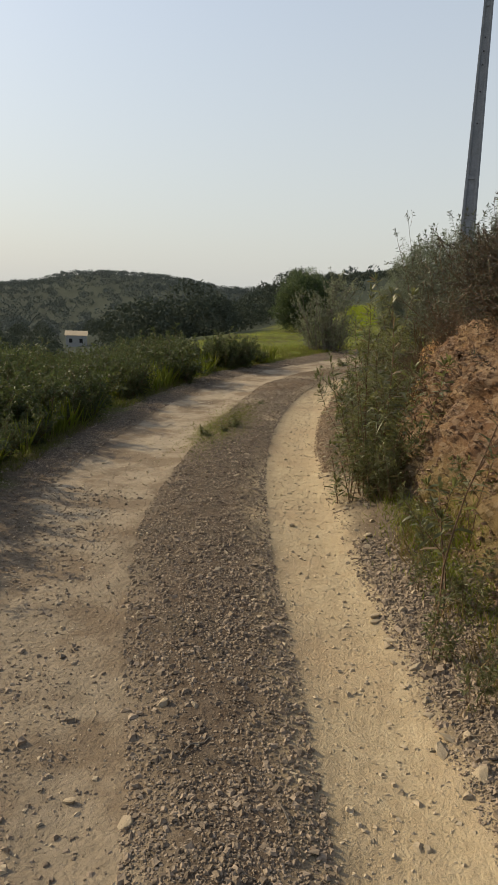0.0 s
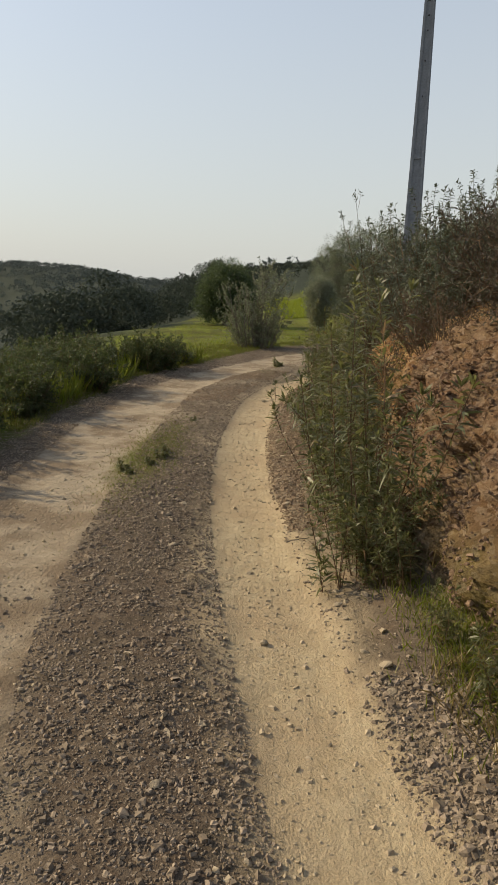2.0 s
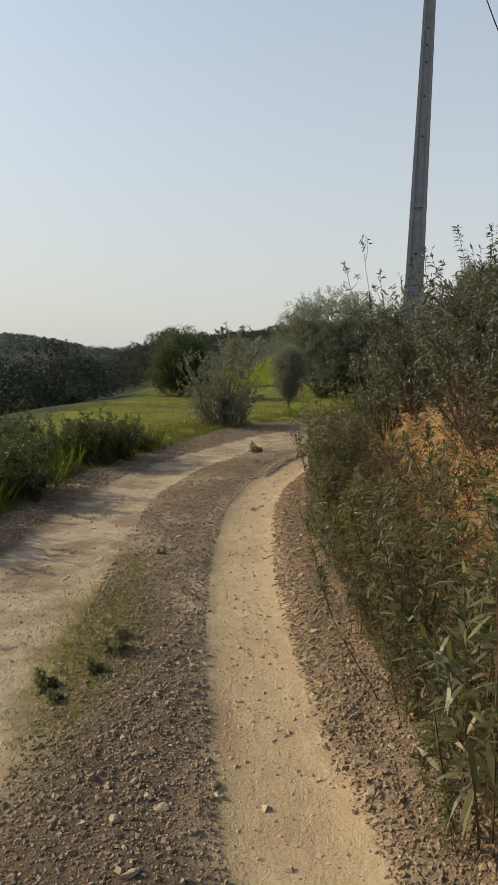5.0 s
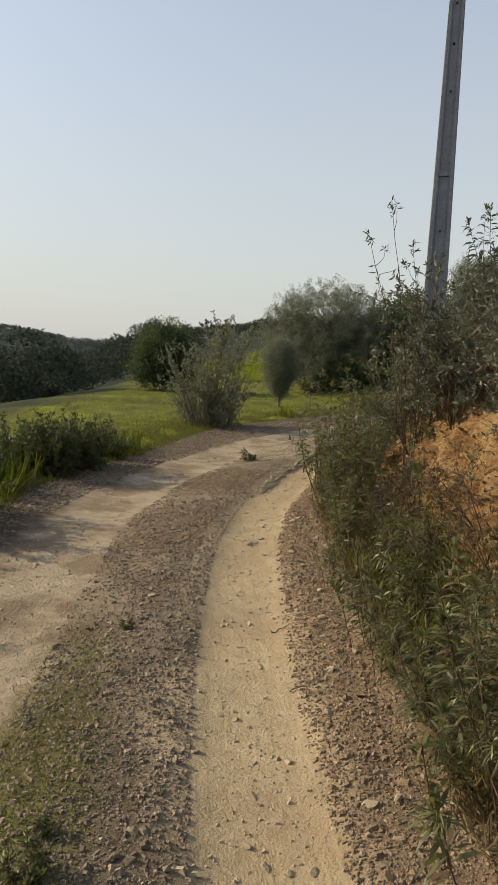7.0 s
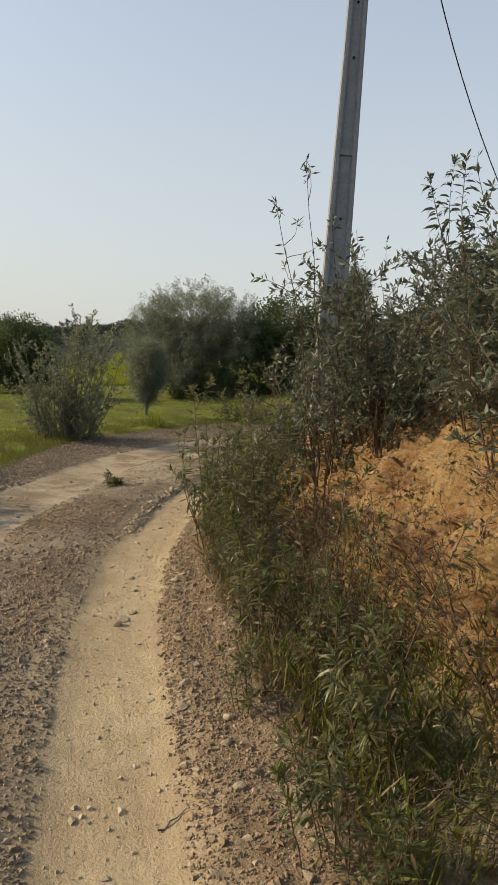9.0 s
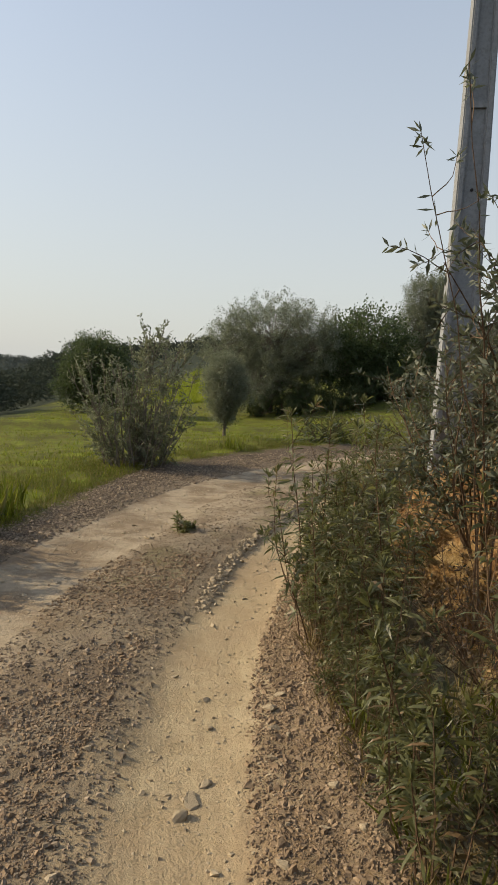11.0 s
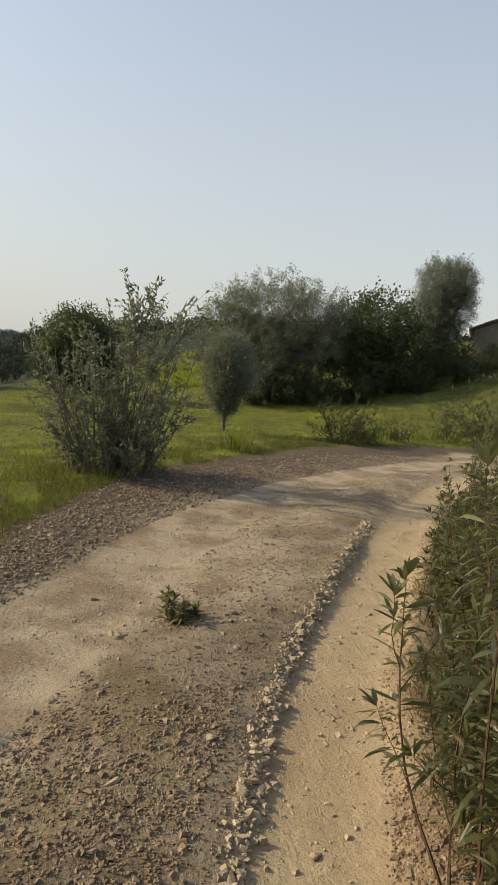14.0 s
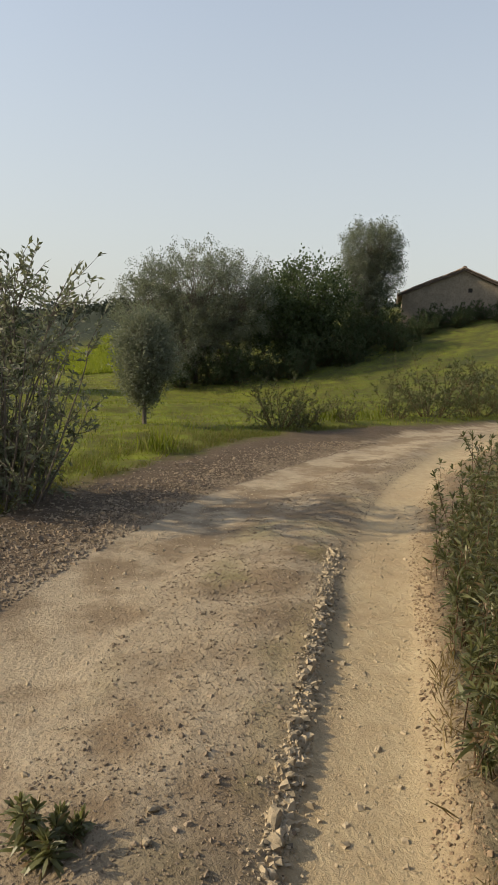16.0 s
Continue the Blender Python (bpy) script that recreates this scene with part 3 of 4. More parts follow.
def tree(name, seed, tall, crown, lobes, leaf, count, leafmat, trunk=0.14, fork=0.25, clusters=260, ratio=0.34, bare=0.2):
    """A tree: tapered trunk, limbs to each lobe of the crown, and leaf sprays on twigs inside and on the lobes."""
    rng = np.random.default_rng(seed)
    thing = new(name)
    bole, limbs, green = Heap(), Heap(), Heap()
    tp = bend([0, 0, -0.2], [rng.normal() * 0.08, rng.normal() * 0.08, 1], tall * fork + 0.25, rng, 6, 0, 0.06)
    bole.add(*tube(tp, trunk * 1.25, trunk * 0.8, 8))
    for (cx, cy, cz, rx, ry, rz) in lobes:
        c = np.array([cx * crown, cy * crown, cz * tall])
        rad = np.array([rx * crown, ry * crown, rz * tall])
        k = np.linspace(0, 1, 7)[:, None]
        lp = tp[-1] * (1 - k) + c * k + rng.normal(size=(7, 3)) * 0.05 * crown * np.sin(k * 3.14)
        limbs.add(*tube(lp, trunk * 0.55, trunk * 0.15, 5))
        n = int(clusters * (rx * ry * rz) ** 0.5 * 4)
        d = unit(rng.normal(size=(n, 3)))
        far = rng.uniform(0.25, 1.0, n) ** 0.42
        lump = 1 + 0.22 * rough(d[:, 0] * 2.2 + seed, d[:, 1] * 2.2 + cx * 9, d[:, 2] * 2.2, 3)
        ends = c + d * rad * (far * lump)[:, None]
        for i, e in enumerate(ends):
            if i % 3 == 0:
                p0, _ = along(lp, [rng.uniform(0.45, 1)])
                mid = (p0[0] + e) / 2 + rng.normal(size=3) * 0.08
                limbs.add(*tube(np.array([p0[0], mid, e]), 0.018, 0.005, 3))
            way0 = unit(d[i] + [0, 0, 0.35] + rng.normal(size=3) * 0.35)
            t = rng.uniform(-0.5, 0.6, (count, 1))
            base = e + way0 * t * leaf * 4.5 + rng.normal(size=(count, 3)) * leaf * 0.9
            way = unit(rng.normal(size=(count, 3))) + way0 * 0.8
            size = leaf * rng.uniform(0.6, 1.2, count)
            green.add(*leaves(base, way, size, size * ratio, rng))
    bole.make("trunk", M_BARK, thing)
    limbs.make("branchwork", M_BARK, thing)
    green.make("crown", leafmat, thing)
    return thing


def stone_mesh(name, seed, material):
    """An angular broken stone: a knobbly ball with a few faces sheared off."""
    rng = np.random.default_rng(seed)
    bm = bmesh.new()
    bmesh.ops.create_icosphere(bm, subdivisions=2, radius=1.0)
    cuts = [(Vector(unit(rng.normal(size=3)).tolist()), rng.uniform(0.35, 0.72)) for _ in range(10)]
    size = Vector((rng.uniform(0.9, 1.4), rng.uniform(0.7, 1.0), rng.uniform(0.55, 0.85)))
    for v in bm.verts:
        for n, d in cuts:
            over = v.co.dot(n) - d
            if over > 0:
                v.co -= n * over
        v.co = Vector((v.co.x * size.x, v.co.y * size.y, v.co.z * size.z)) * rng.uniform(0.94, 1.06)
    me = bpy.data.meshes.new(name)
    bm.to_mesh(me)
    bm.free()
    me.materials.append(material)
    return me


def pebbles(name, pos, size, material, label, rng, category="gravel"):
    """Many small angular stones in one mesh."""
    base = np.array([[1, -0.9, -0.5], [0.9, 1, -0.5], [-1, 0.9, -0.5], [-0.9, -1, -0.5], [0.6, -0.5, 0.6], [0.5, 0.6, 0.6], [-0.6, 0.5, 0.6], [-0.5, -0.6, 0.6]])
    tri = np.array([[0, 1, 5], [0, 5, 4], [1, 2, 6], [1, 6, 5], [2, 3, 7], [2, 7, 6], [3, 0, 4], [3, 4, 7], [4, 5, 6], [4, 6, 7]])
    n = len(pos)
    v = (base[None] + rng.normal(0, 0.2, (n, 8, 3))) * np.stack([rng.uniform(0.6, 1.15, n), rng.uniform(0.45, 0.95, n), rng.uniform(0.5, 0.95, n)], -1)[:, None]
    a, b = rng.uniform(0, 6.28, n), rng.normal(0, 0.35, n)
    ca, sa, cb, sb = np.cos(a), np.sin(a), np.cos(b), np.sin(b)
    y2, z2 = v[..., 1] * cb[:, None] - v[..., 2] * sb[:, None], v[..., 1] * sb[:, None] + v[..., 2] * cb[:, None]
    v = np.stack([v[..., 0] * ca[:, None] - y2 * sa[:, None], v[..., 0] * sa[:, None] + y2 * ca[:, None], z2], -1) * size[:, None, None] + pos[:, None]
    f = (8 * np.arange(n)[:, None, None] + tri[None]).reshape(-1, 3)
    return tagged(mesh_object(name, v.reshape(-1, 3), f, material), label, category, kind="stuff")


def settle(thing, x, y, turn=0.0, scale=1.0, tilt=0.0, sink=0.0):
    z = ground_z(x, y) - sink
    return Matrix.LocRotScale((x, y, z), Euler((tilt, tilt * 0.5, turn)), (scale, scale, scale))


def scatter(variants, spots, label, category, group, tilt=0.06):
    """Places copies of the variants at spots of (x, y, scale); the first of each variant is the thing itself."""
    used = set()
    rng = random.Random(len(spots) * 7 + 3)
    for i, (x, y, s) in enumerate(spots):
        v = variants[i % len(variants)]
        m = settle(v, x, y, rng.uniform(0, 6.28), 1.0, rng.uniform(-tilt, tilt))
        if id(v) in used:
            ob = copy_thing(v, m)
            ob.scale = (s, s, s)
        else:
            used.add(id(v))
            ob = v
            ob.matrix_basis = m
            ob.scale = (s, s, s)
        tagged(ob, label, category, group)
    for v in variants:
        if id(v) not in used:
            for c in v.children_recursive:
                bpy.data.objects.remove(c)
            bpy.data.objects.remove(v)


# ---------------------------------------------------------------- utility pole and cable
def taper_box(w0, d0, w1, d1, z0, z1, bevel=0.012):
    bm = bmesh.new()
    bmesh.ops.create_cube(bm, size=1)
    for v in bm.verts:
        t = v.co.z + 0.5
        v.co = Vector((v.co.x * (w0 + (w1 - w0) * t), v.co.y * (d0 + (d1 - d0) * t), z0 + (z1 - z0) * t))
    bmesh.ops.bevel(bm, geom=list(bm.edges), offset=bevel, segments=2, affect="EDGES")
    return bm


def part(name, bm, material, parent, label=""):
    me = bpy.data.meshes.new(name)
    bm.to_mesh(me)
    bm.free()
    me.materials.append(material)
    ob = new(name, me)
    ob.parent = parent
    if label:
        ob["label"] = label
    return ob


def utility_pole(x, y):
    thing = new("utility_pole")
    base = ground_z(x, y)
    thing.location = (x, y, base)
    thing.rotation_euler = (0, 0, radians(-14))
    H = 9.6 - base
    wide = lambda z: 0.33 - 0.022 * z
    # two flanges with a web set back between them
    for sx in (-1, 1):
        bm = taper_box(0.07, 0.26, 0.045, 0.13, -0.4, H)
        for v in bm.verts:
            v.co.x += sx * (wide(v.co.z) / 2 - 0.03)
        part("flange", bm, M_CONCRETE, thing)
    bm = taper_box(wide(0) - 0.08, 0.16, wide(H) - 0.05, 0.09, -0.4, H - 0.02, 0.004)
    part("web", bm, M_CONCRETE, thing)
    # cross ribs and bolt holes
    for z in (3.35 - 0.0, 6.6):
        bm = taper_box(wide(z) - 0.10, 0.215 - 0.01 * z, wide(z) - 0.11, 0.21 - 0.01 * z, z - 0.035, z + 0.035, 0.006)
        part("cross_rib", bm, M_CONCRETE, thing)
    for z in (1.3, 1.95, 2.6, 4.4, 5.0, 5.5, 5.75, 6.0, 7.0, 7.5):
        bm = bmesh.new()
        bmesh.ops.create_cone(bm, cap_ends=True, segments=12, radius1=0.014, radius2=0.014, depth=0.19 - 0.008 * z, matrix=Matrix.Translation((0.0, 0, z)) @ Matrix.Rotation(radians(90), 4, "X"))
        # solid plug, its dark colour stands for the shade in the hole
        part("bolt_hole", bm, M_HOLESHADE, thing, "round bolt hole, its shade a dark plug")
    bm = taper_box(0.5, 0.08, 0.5, 0.08, H - 0.25, H - 0.15, 0.008)
    part("crossarm", bm, M_DARKWOOD, thing)
    return tagged(thing, "tall grey precast concrete utility pole on the bank", "pole")


utility_pole(2.62, 16.25)
k = np.linspace(0, 1, 24)[:, None]
p0, p1, p2 = np.array([[2.7, 16.4, 9.45]]), np.array([[5.11, 18.92, 7.05]]), np.array([[11.3, 22.0, 1.7]])
cable = p0 * (k - 0.36) * (k - 1) / 0.36 + p1 * k * (k - 1) / (0.36 * -0.64) + p2 * k * (k - 0.36) / 0.64
cv, cf = tube(cable, 0.011, 0.011, 6)
tagged(mesh_object("stay_cable", cv, cf, M_CABLE, smooth_faces=True), "black cable stretched down from the concrete pole", "cable")

# ---------------------------------------------------------------- old house on the rise, small white house in the valley
def old_house():
    thing = new("old_house")
    thing.matrix_basis = pose(21.2, 50.4, 1.45, 0, 0, -26)
    W, D, E_H, A_H, T = 5.9, 7.5, 2.75, 4.0, 0.45
    # gable walls and long walls
    def gable(y):
        bm = bmesh.new()
        out = [(-W / 2, 0), (W / 2, 0), (W / 2, E_H), (0, A_H), (-W / 2, E_H)]
        a = [bm.verts.new((px, y, pz)) for px, pz in out]
        b = [bm.verts.new((px, y + T, pz)) for px, pz in out]
        bm.faces.new(a)
        bm.faces.new(b[::-1])
        for i in range(5):
            bm.faces.new((a[i], b[i], b[(i + 1) % 5], a[(i + 1) % 5]))
        bmesh.ops.recalc_face_normals(bm, faces=bm.faces)
        return bm
    part("gable_wall", gable(-D / 2), M_PLASTER, thing)
    part("gable_wall", gable(D / 2 - T), M_PLASTER, thing)
    for sx in (-1, 1):
        bm = bmesh.new()
        bmesh.ops.create_cube(bm, size=1, matrix=Matrix.LocRotScale((sx * (W / 2 - T / 2), 0, E_H / 2), None, (T, D - 2 * T - 0.004, E_H)))
        part("side_wall", bm, M_PLASTER, thing)
    bm = bmesh.new()
    bmesh.ops.create_cube(bm, size=1, matrix=Matrix.LocRotScale((0.35, -D / 2 - 0.003, 3.05), None, (0.2, 0.02, 0.2)))
    part("vent_hole", bm, M_HOLESHADE, thing)
    # roof: two slabs and rows of clay tiles, some slipped
    rng = np.random.default_rng(5)
    for sx in (-1, 1):
        slope = math.atan2(A_H - E_H, W / 2)
        run = math.hypot(W / 2, A_H - E_H) + 0.25
        bm = bmesh.new()
        bmesh.ops.create_cube(bm, size=1, matrix=Matrix.Translation((0, 0, A_H + 0.06)) @ Matrix.Rotation(sx * slope, 4, "Y") @ Matrix.LocRotScale((sx * run / 2, 0, 0), None, (run, D + 0.3, 0.1)))
        roof = part("roof_slab", bm, M_DARKWOOD, thing)
        rows = Heap()
        for j in range(34):
            yy = -D / 2 - 0.1 + j * (D + 0.2) / 33
            for i in range(9):
                if rng.random() < 0.05:
                    continue
                a = np.linspace(0, np.pi, 6)
                d0, d1 = i * run / 9, (i + 1) * run / 9 + 0.06
                lift = 0.05 + rng.uniform(0, 0.03)
                ring = []
                for dd in (d0, d1):
                    cx, cz = sx * dd * math.cos(slope), A_H + 0.06 - dd * math.sin(slope) + lift
                    ring.append(np.stack([np.full(6, cx), yy + rng.normal() * 0.01 + 0.1 * np.cos(a), cz + 0.07 * np.sin(a)], -1))
                v = np.concatenate(ring)
                f = np.array([[q, q + 1, q + 7, q + 6] for q in range(5)])
                rows.add(v, f)
        rows.make("roof_tiles", M_TILE, roof, "weathered clay tiles, some missing")
    bm = bmesh.new()
    for j in range(17):
        bmesh.ops.create_cone(bm, cap_ends=True, segments=8, radius1=0.13, radius2=0.11, depth=0.5, matrix=Matrix.Translation((0, -D / 2 + 0.1 + j * 0.46, A_H + 0.14 + rng.normal() * 0.02)) @ Matrix.Rotation(radians(90), 4, "X"))
    part("ridge_tiles", bm, M_TILE, thing)
    return tagged(thing, "abandoned plastered farmhouse with a worn clay tile gable roof", "house")


old_house()


def white_house():
    thing = new("valley_house")
    x, y = -43.0, 108.0
    thing.matrix_basis = pose(x, y, ground_z(x, y) - 0.2, 0, 0, 20)
    bm = bmesh.new()
    bmesh.ops.create_cube(bm, size=1, matrix=Matrix.LocRotScale((0, 0, 1.5), None, (5.0, 6.0, 3.4)))
    thing.scale = (0.62, 0.62, 0.62)
    wall = part("wall", bm, M_WHITEWALL, thing)
    bm = bmesh.new()
    pts = [(-2.8, -3.3, 3.2), (2.8, -3.3, 3.2), (2.8, 3.3, 3.2), (-2.8, 3.3, 3.2), (-2.8, 0, 4.2), (2.8, 0, 4.2)]
    v = [bm.verts.new(p) for p in pts]
    for f in ((0, 1, 5, 4), (2, 3, 4, 5), (0, 4, 3), (1, 2, 5), (0, 3, 2, 1)):
        bm.faces.new([v[i] for i in f])
    part("roof", bm, M_PALESTONE, thing)
    for wx in (-1.3, 1.2):
        bm = bmesh.new()
        bmesh.ops.create_cube(bm, size=1, matrix=Matrix.LocRotScale((wx, -3.0, 1.9), None, (0.8, 0.08, 1.0)))
        part("window", bm, M_HOLESHADE, wall)
    return tagged(thing, "small white house with a tiled roof among valley trees", "house")


white_house()

# ---------------------------------------------------------------- trees
LOBES = {
    "big": [(0.02, 0, 0.66, 0.40, 0.4, 0.35), (-0.30, 0.1, 0.52, 0.24, 0.3, 0.30), (0.27, -0.1, 0.6, 0.26, 0.3, 0.34), (0.1, 0.1, 0.30, 0.40, 0.36, 0.26), (-0.2, -0.15, 0.27, 0.32, 0.3, 0.25)],
    "round": [(0, 0, 0.6, 0.45, 0.45, 0.38), (0.22, 0.1, 0.34, 0.34, 0.32, 0.30), (-0.22, 0.0, 0.34, 0.34, 0.3, 0.30)],
    "tall": [(0, 0, 0.76, 0.40, 0.38, 0.24), (0.12, 0, 0.55, 0.38, 0.34, 0.24), (-0.15, 0, 0.45, 0.32, 0.3, 0.26), (0.2, 0.0, 0.76, 0.26, 0.22, 0.2), (0.05, 0, 0.28, 0.3, 0.28, 0.2)],
    "cone": [(-0.02, 0, 0.76, 0.36, 0.36, 0.24), (0.02, 0, 0.58, 0.44, 0.42, 0.2), (0, 0, 0.40, 0.28, 0.28, 0.17), (0, 0, 0.27, 0.15, 0.15, 0.12)],
}


def plant_tree(thing, x, y, label, turn=0.0, category="tree"):
    thing.matrix_basis = pose(x, y, ground_z(x, y), 0, 0, turn)
    return tagged(thing, label, category)


def bend_shrub():
    """The open shrub at the bend: a fan of slender stems from the ground, thinly leaved, with one spray standing above the rest."""
    rng = np.random.default_rng(11)
    thing = new("grey_shrub")
    wood, green = Heap(), Heap()
    for s in range(62):
        high = s < 7
        a = s * 2.4
        foot = np.array([math.cos(a), math.sin(a), 0]) * rng.uniform(0.05, 0.5) + [0, 0, -0.08]
        if high:
            foot = foot * [0.3, 0.3, 1]
            way, length = [0.2 + rng.normal() * 0.05, rng.normal() * 0.06, 1], rng.uniform(1.95, 2.3)
        else:
            lean = rng.uniform(0.02, 0.62)
            way, length = [math.cos(a) * lean - 0.04, math.sin(a) * lean, 1], rng.uniform(0.7, 1.8) * (1.08 - 0.25 * lean)
        pts = bend(foot, way, length, rng, 9, 0.02, 0.07)
        wood.add(*tube(pts, 0.013, 0.003, 4))
        for b in range(16 if high else 11):
            t0 = rng.uniform(0.62 if high else 0.06, 1.0)
            p0, d0 = along(pts, [t0])
            sp = bend(p0[0], d0[0] * 0.8 + rng.normal(size=3) * 0.55, rng.uniform(0.16, 0.42) * (1.25 if high else 1.0), rng, 5, 0.03, 0.12)
            wood.add(*tube(sp, 0.005, 0.0015, 3))
            n = 17
            base, d = along(sp, rng.uniform(0.1, 1, n))
            size = rng.uniform(0.042, 0.078, n)
            green.add(*leaves(base, unit(rng.normal(size=(n, 3))) + d * 0.7, size, size * 0.36, rng))
    wood.make("branchwork", M_BARK, thing)
    green.make("foliage", M_GREY, thing)
    return thing


plant_tree(tree("olive_tree", 1, 5.75, 6.35, LOBES["big"], 0.088, 46, M_OLIVE, 0.2, 0.12, 680, 0.4), 5.6, 44.8, "large bushy grey-green olive tree on the meadow", 0)
plant_tree(tree("carob_tree", 2, 4.6, 4.8, LOBES["round"], 0.15, 26, M_DARK, 0.2, 0.1, 480, 0.55), 10.6, 45.4, "dense dark-leaved carob tree beside the olive tree", 30)
plant_tree(tree("tall_olive_tree", 3, 5.7, 3.9, LOBES["tall"], 0.085, 42, M_OLIVE, 0.18, 0.3, 560, 0.4), 14.6, 47.6, "tall olive tree with a loose rounded crown", 10)
plant_tree(tree("small_olive_tree", 4, 2.0, 1.2, LOBES["cone"], 0.055, 26, M_OLIVE, 0.04, 0.17, 560, 0.4), 1.62, 27.3, "small slender olive tree with a dense upright crown", 0)
plant_tree(tree("round_olive_tree", 5, 3.6, 3.15, LOBES["round"], 0.13, 28, M_DARK, 0.16, 0.1, 460, 0.45), -2.75, 43.4, "round dark olive tree at the edge of the meadow", 0)
plant_tree(bend_shrub(), -0.40, 21.15, "loose grey-leaved shrub with many stems at the bend", 0, "shrub")
low = shrub("broom_shrub", 12, 1.6, 1.5, 16, 0.06, 9, M_BUSH, 0.1, twig=3)
scatter([low], [(8.2, 28.9, 1.0), (9.6, 29.3, 0.95), (10.8, 30.0, 0.9), (7.2, 28.6, 0.62), (3.95, 26.6, 0.68), (4.5, 26.85, 0.5), (5.6, 27.6, 0.4), (12.0, 30.6, 1.0)],
        "low leafy green bush at the far edge of the track", "bush", "bushes by the meadow")

hedge = shrub("hedge_shrub", 13, 1.7, 1.5, 18, 0.085, 10, M_DARK, 0.05, 0.45, twig=3)
scatter([hedge], [(14.5, 44.0, 0.99), (12.2, 43.4, 0.90), (17.5, 46.8, 0.60), (19.4, 46.9, 0.48), (24.5, 46.2, 0.48), (8.6, 43.0, 0.81), (9.4, 42.6, 0.72), (16.2, 45.2, 0.66), (18.6, 45.6, 0.54), (20.4, 45.0, 0.42), (22.4, 45.2, 0.48), (12.9, 44.6, 0.99), (4.9, 43.7, 0.81), (6.3, 43.7, 0.99), (7.4, 43.6, 1.08), (10.3, 43.7, 1.17), (11.2, 44.0, 1.08), (14.1, 46.9, 1.22), (15.3, 46.8, 1.08),
                  (17.0, 45.6, 0.66), (18.0, 46.3, 0.72), (19.2, 46.0, 0.66), (20.2, 46.2, 0.60), (21.3, 45.8, 0.60), (13.4, 45.2, 1.17)],
        "dark dense bush under the trees on the rise", "bush", "bushes under the trees")

# ---------------------------------------------------------------- plants on the verges
short_weeds = [wand_plant("weed", 20 + i, 0.75, 6 + i % 3, 0.14, 0.105, 36, None, 0.125, 0.1) for i in range(4)]
tall_weeds = [wand_plant("tall_weed", 26 + i, 1.4, 4 + i % 3, 0.16, 0.112, 40, None, 0.13, 0.22) for i in range(4)]
rng = random.Random(4)
spots = [(0.72, 5.75, 0.85), (0.85, 6.1, 1.3), (0.7, 6.9, 1.0), (0.9, 7.4, 1.05), (0.62, 7.8, 0.8), (1.0, 7.9, 0.9), (0.8, 8.5, 0.75), (0.78, 7.2, 0.8), (0.85, 5.9, 0.7), (1.1, 8.3, 0.9)]
for i in range(15):
    y = 13.2 + i * 0.19
    spots.append((float(x_foot(y)) + rng.uniform(0.24, 0.65), y, rng.uniform(0.6, 0.95)))
spots += [(0.98, 14.4, 1.06), (0.95, 13.75, 0.8), (1.3, 13.6, 1.0), (1.45, 14.6, 0.85), (1.6, 15.4, 0.7)]
for i in range(18):
    y = 16.2 + i * 0.25
    spots.append((float(x_foot(y)) + rng.uniform(0.25, 0.9), y, rng.uniform(0.6, 0.85)))
spots += [(0.78, 8.3, 0.9), (0.85, 9.0, 0.7), (1.2, 9.6, 0.7), (0.85, 12.0, 0.8), (1.1, 11.75, 0.95)]
spots = [(x - (0.13 if y < 15.4 else 0.05), y, s) for x, y, s in spots]
scatter(tall_weeds, spots, "tall upright narrow-leaved weed at the foot of the bank", "weed", "tall weeds along the bank", 0.12)
spots = [(0.66, 8.9, 0.9), (1.0, 9.3, 0.95), (0.62, 5.6, 0.8), (1.25, 2.3, 0.35), (1.15, 2.8, 0.4), (1.05, 3.2, 0.45), (1.2, 3.6, 0.5), (1.0, 3.9, 0.4), (1.1, 4.4, 0.5), (0.98, 4.9, 0.45), (1.3, 2.9, 0.5)]
for i in range(11):
    y = 8.6 + i * 0.35
    spots.append((float(x_foot(y)) + rng.uniform(0.06, 0.5), y, rng.uniform(0.4, 0.9)))
for i in range(26):
    y = 12.4 + i * 0.15
    spots.append((float(x_foot(y)) + rng.uniform(0.18, 0.6), y, rng.uniform(0.35, 0.8)))
for i in range(26):
    y = 16.2 + i * 0.16
    spots.append((float(x_foot(y)) + rng.uniform(0.1, 0.5), y, rng.uniform(0.6, 1.0)))
for i in range(16):
    y = 12.8 + i * 0.4
    spots.append((float(x_foot(y)) + rng.uniform(0.22, 0.45), y, rng.uniform(0.4, 0.7)))
for i in range(9):
    y = 9.7 + i * 0.3
    spots.append((float(x_foot(y)) + rng.uniform(0.45, 1.05), y, rng.uniform(0.25, 0.45)))
for i in range(16):
    y = 5.45 + i * 0.1
    spots.append((float(x_foot(y)) + rng.uniform(0.06, 0.5), y, rng.uniform(0.45, 0.75)))
for i in range(24):
    y = 5.5 + i * 0.14
    spots.append((float(x_foot(y)) + rng.uniform(0.08, 0.45), y, rng.uniform(0.35, 0.6)))
spots = [(x - (0.13 if y < 15.4 else 0.05), y, s) for x, y, s in spots]
scatter(short_weeds, spots, "low narrow-leaved weed at the foot of the bank", "weed", "low weeds along the bank", 0.15)
scatter([wand_plant("red_stemmed_weed", 31, 1.0, 2, 0.03, 0.075, 40)], [(0.95, 3.5, 1.35), (1.2, 4.3, 0.9), (1.25, 9.7, 1.1), (0.95, 10.6, 1.1), (1.1, 11.2, 1.0)], "thin red-stemmed weed with few leaves", "weed", "sparse weeds")
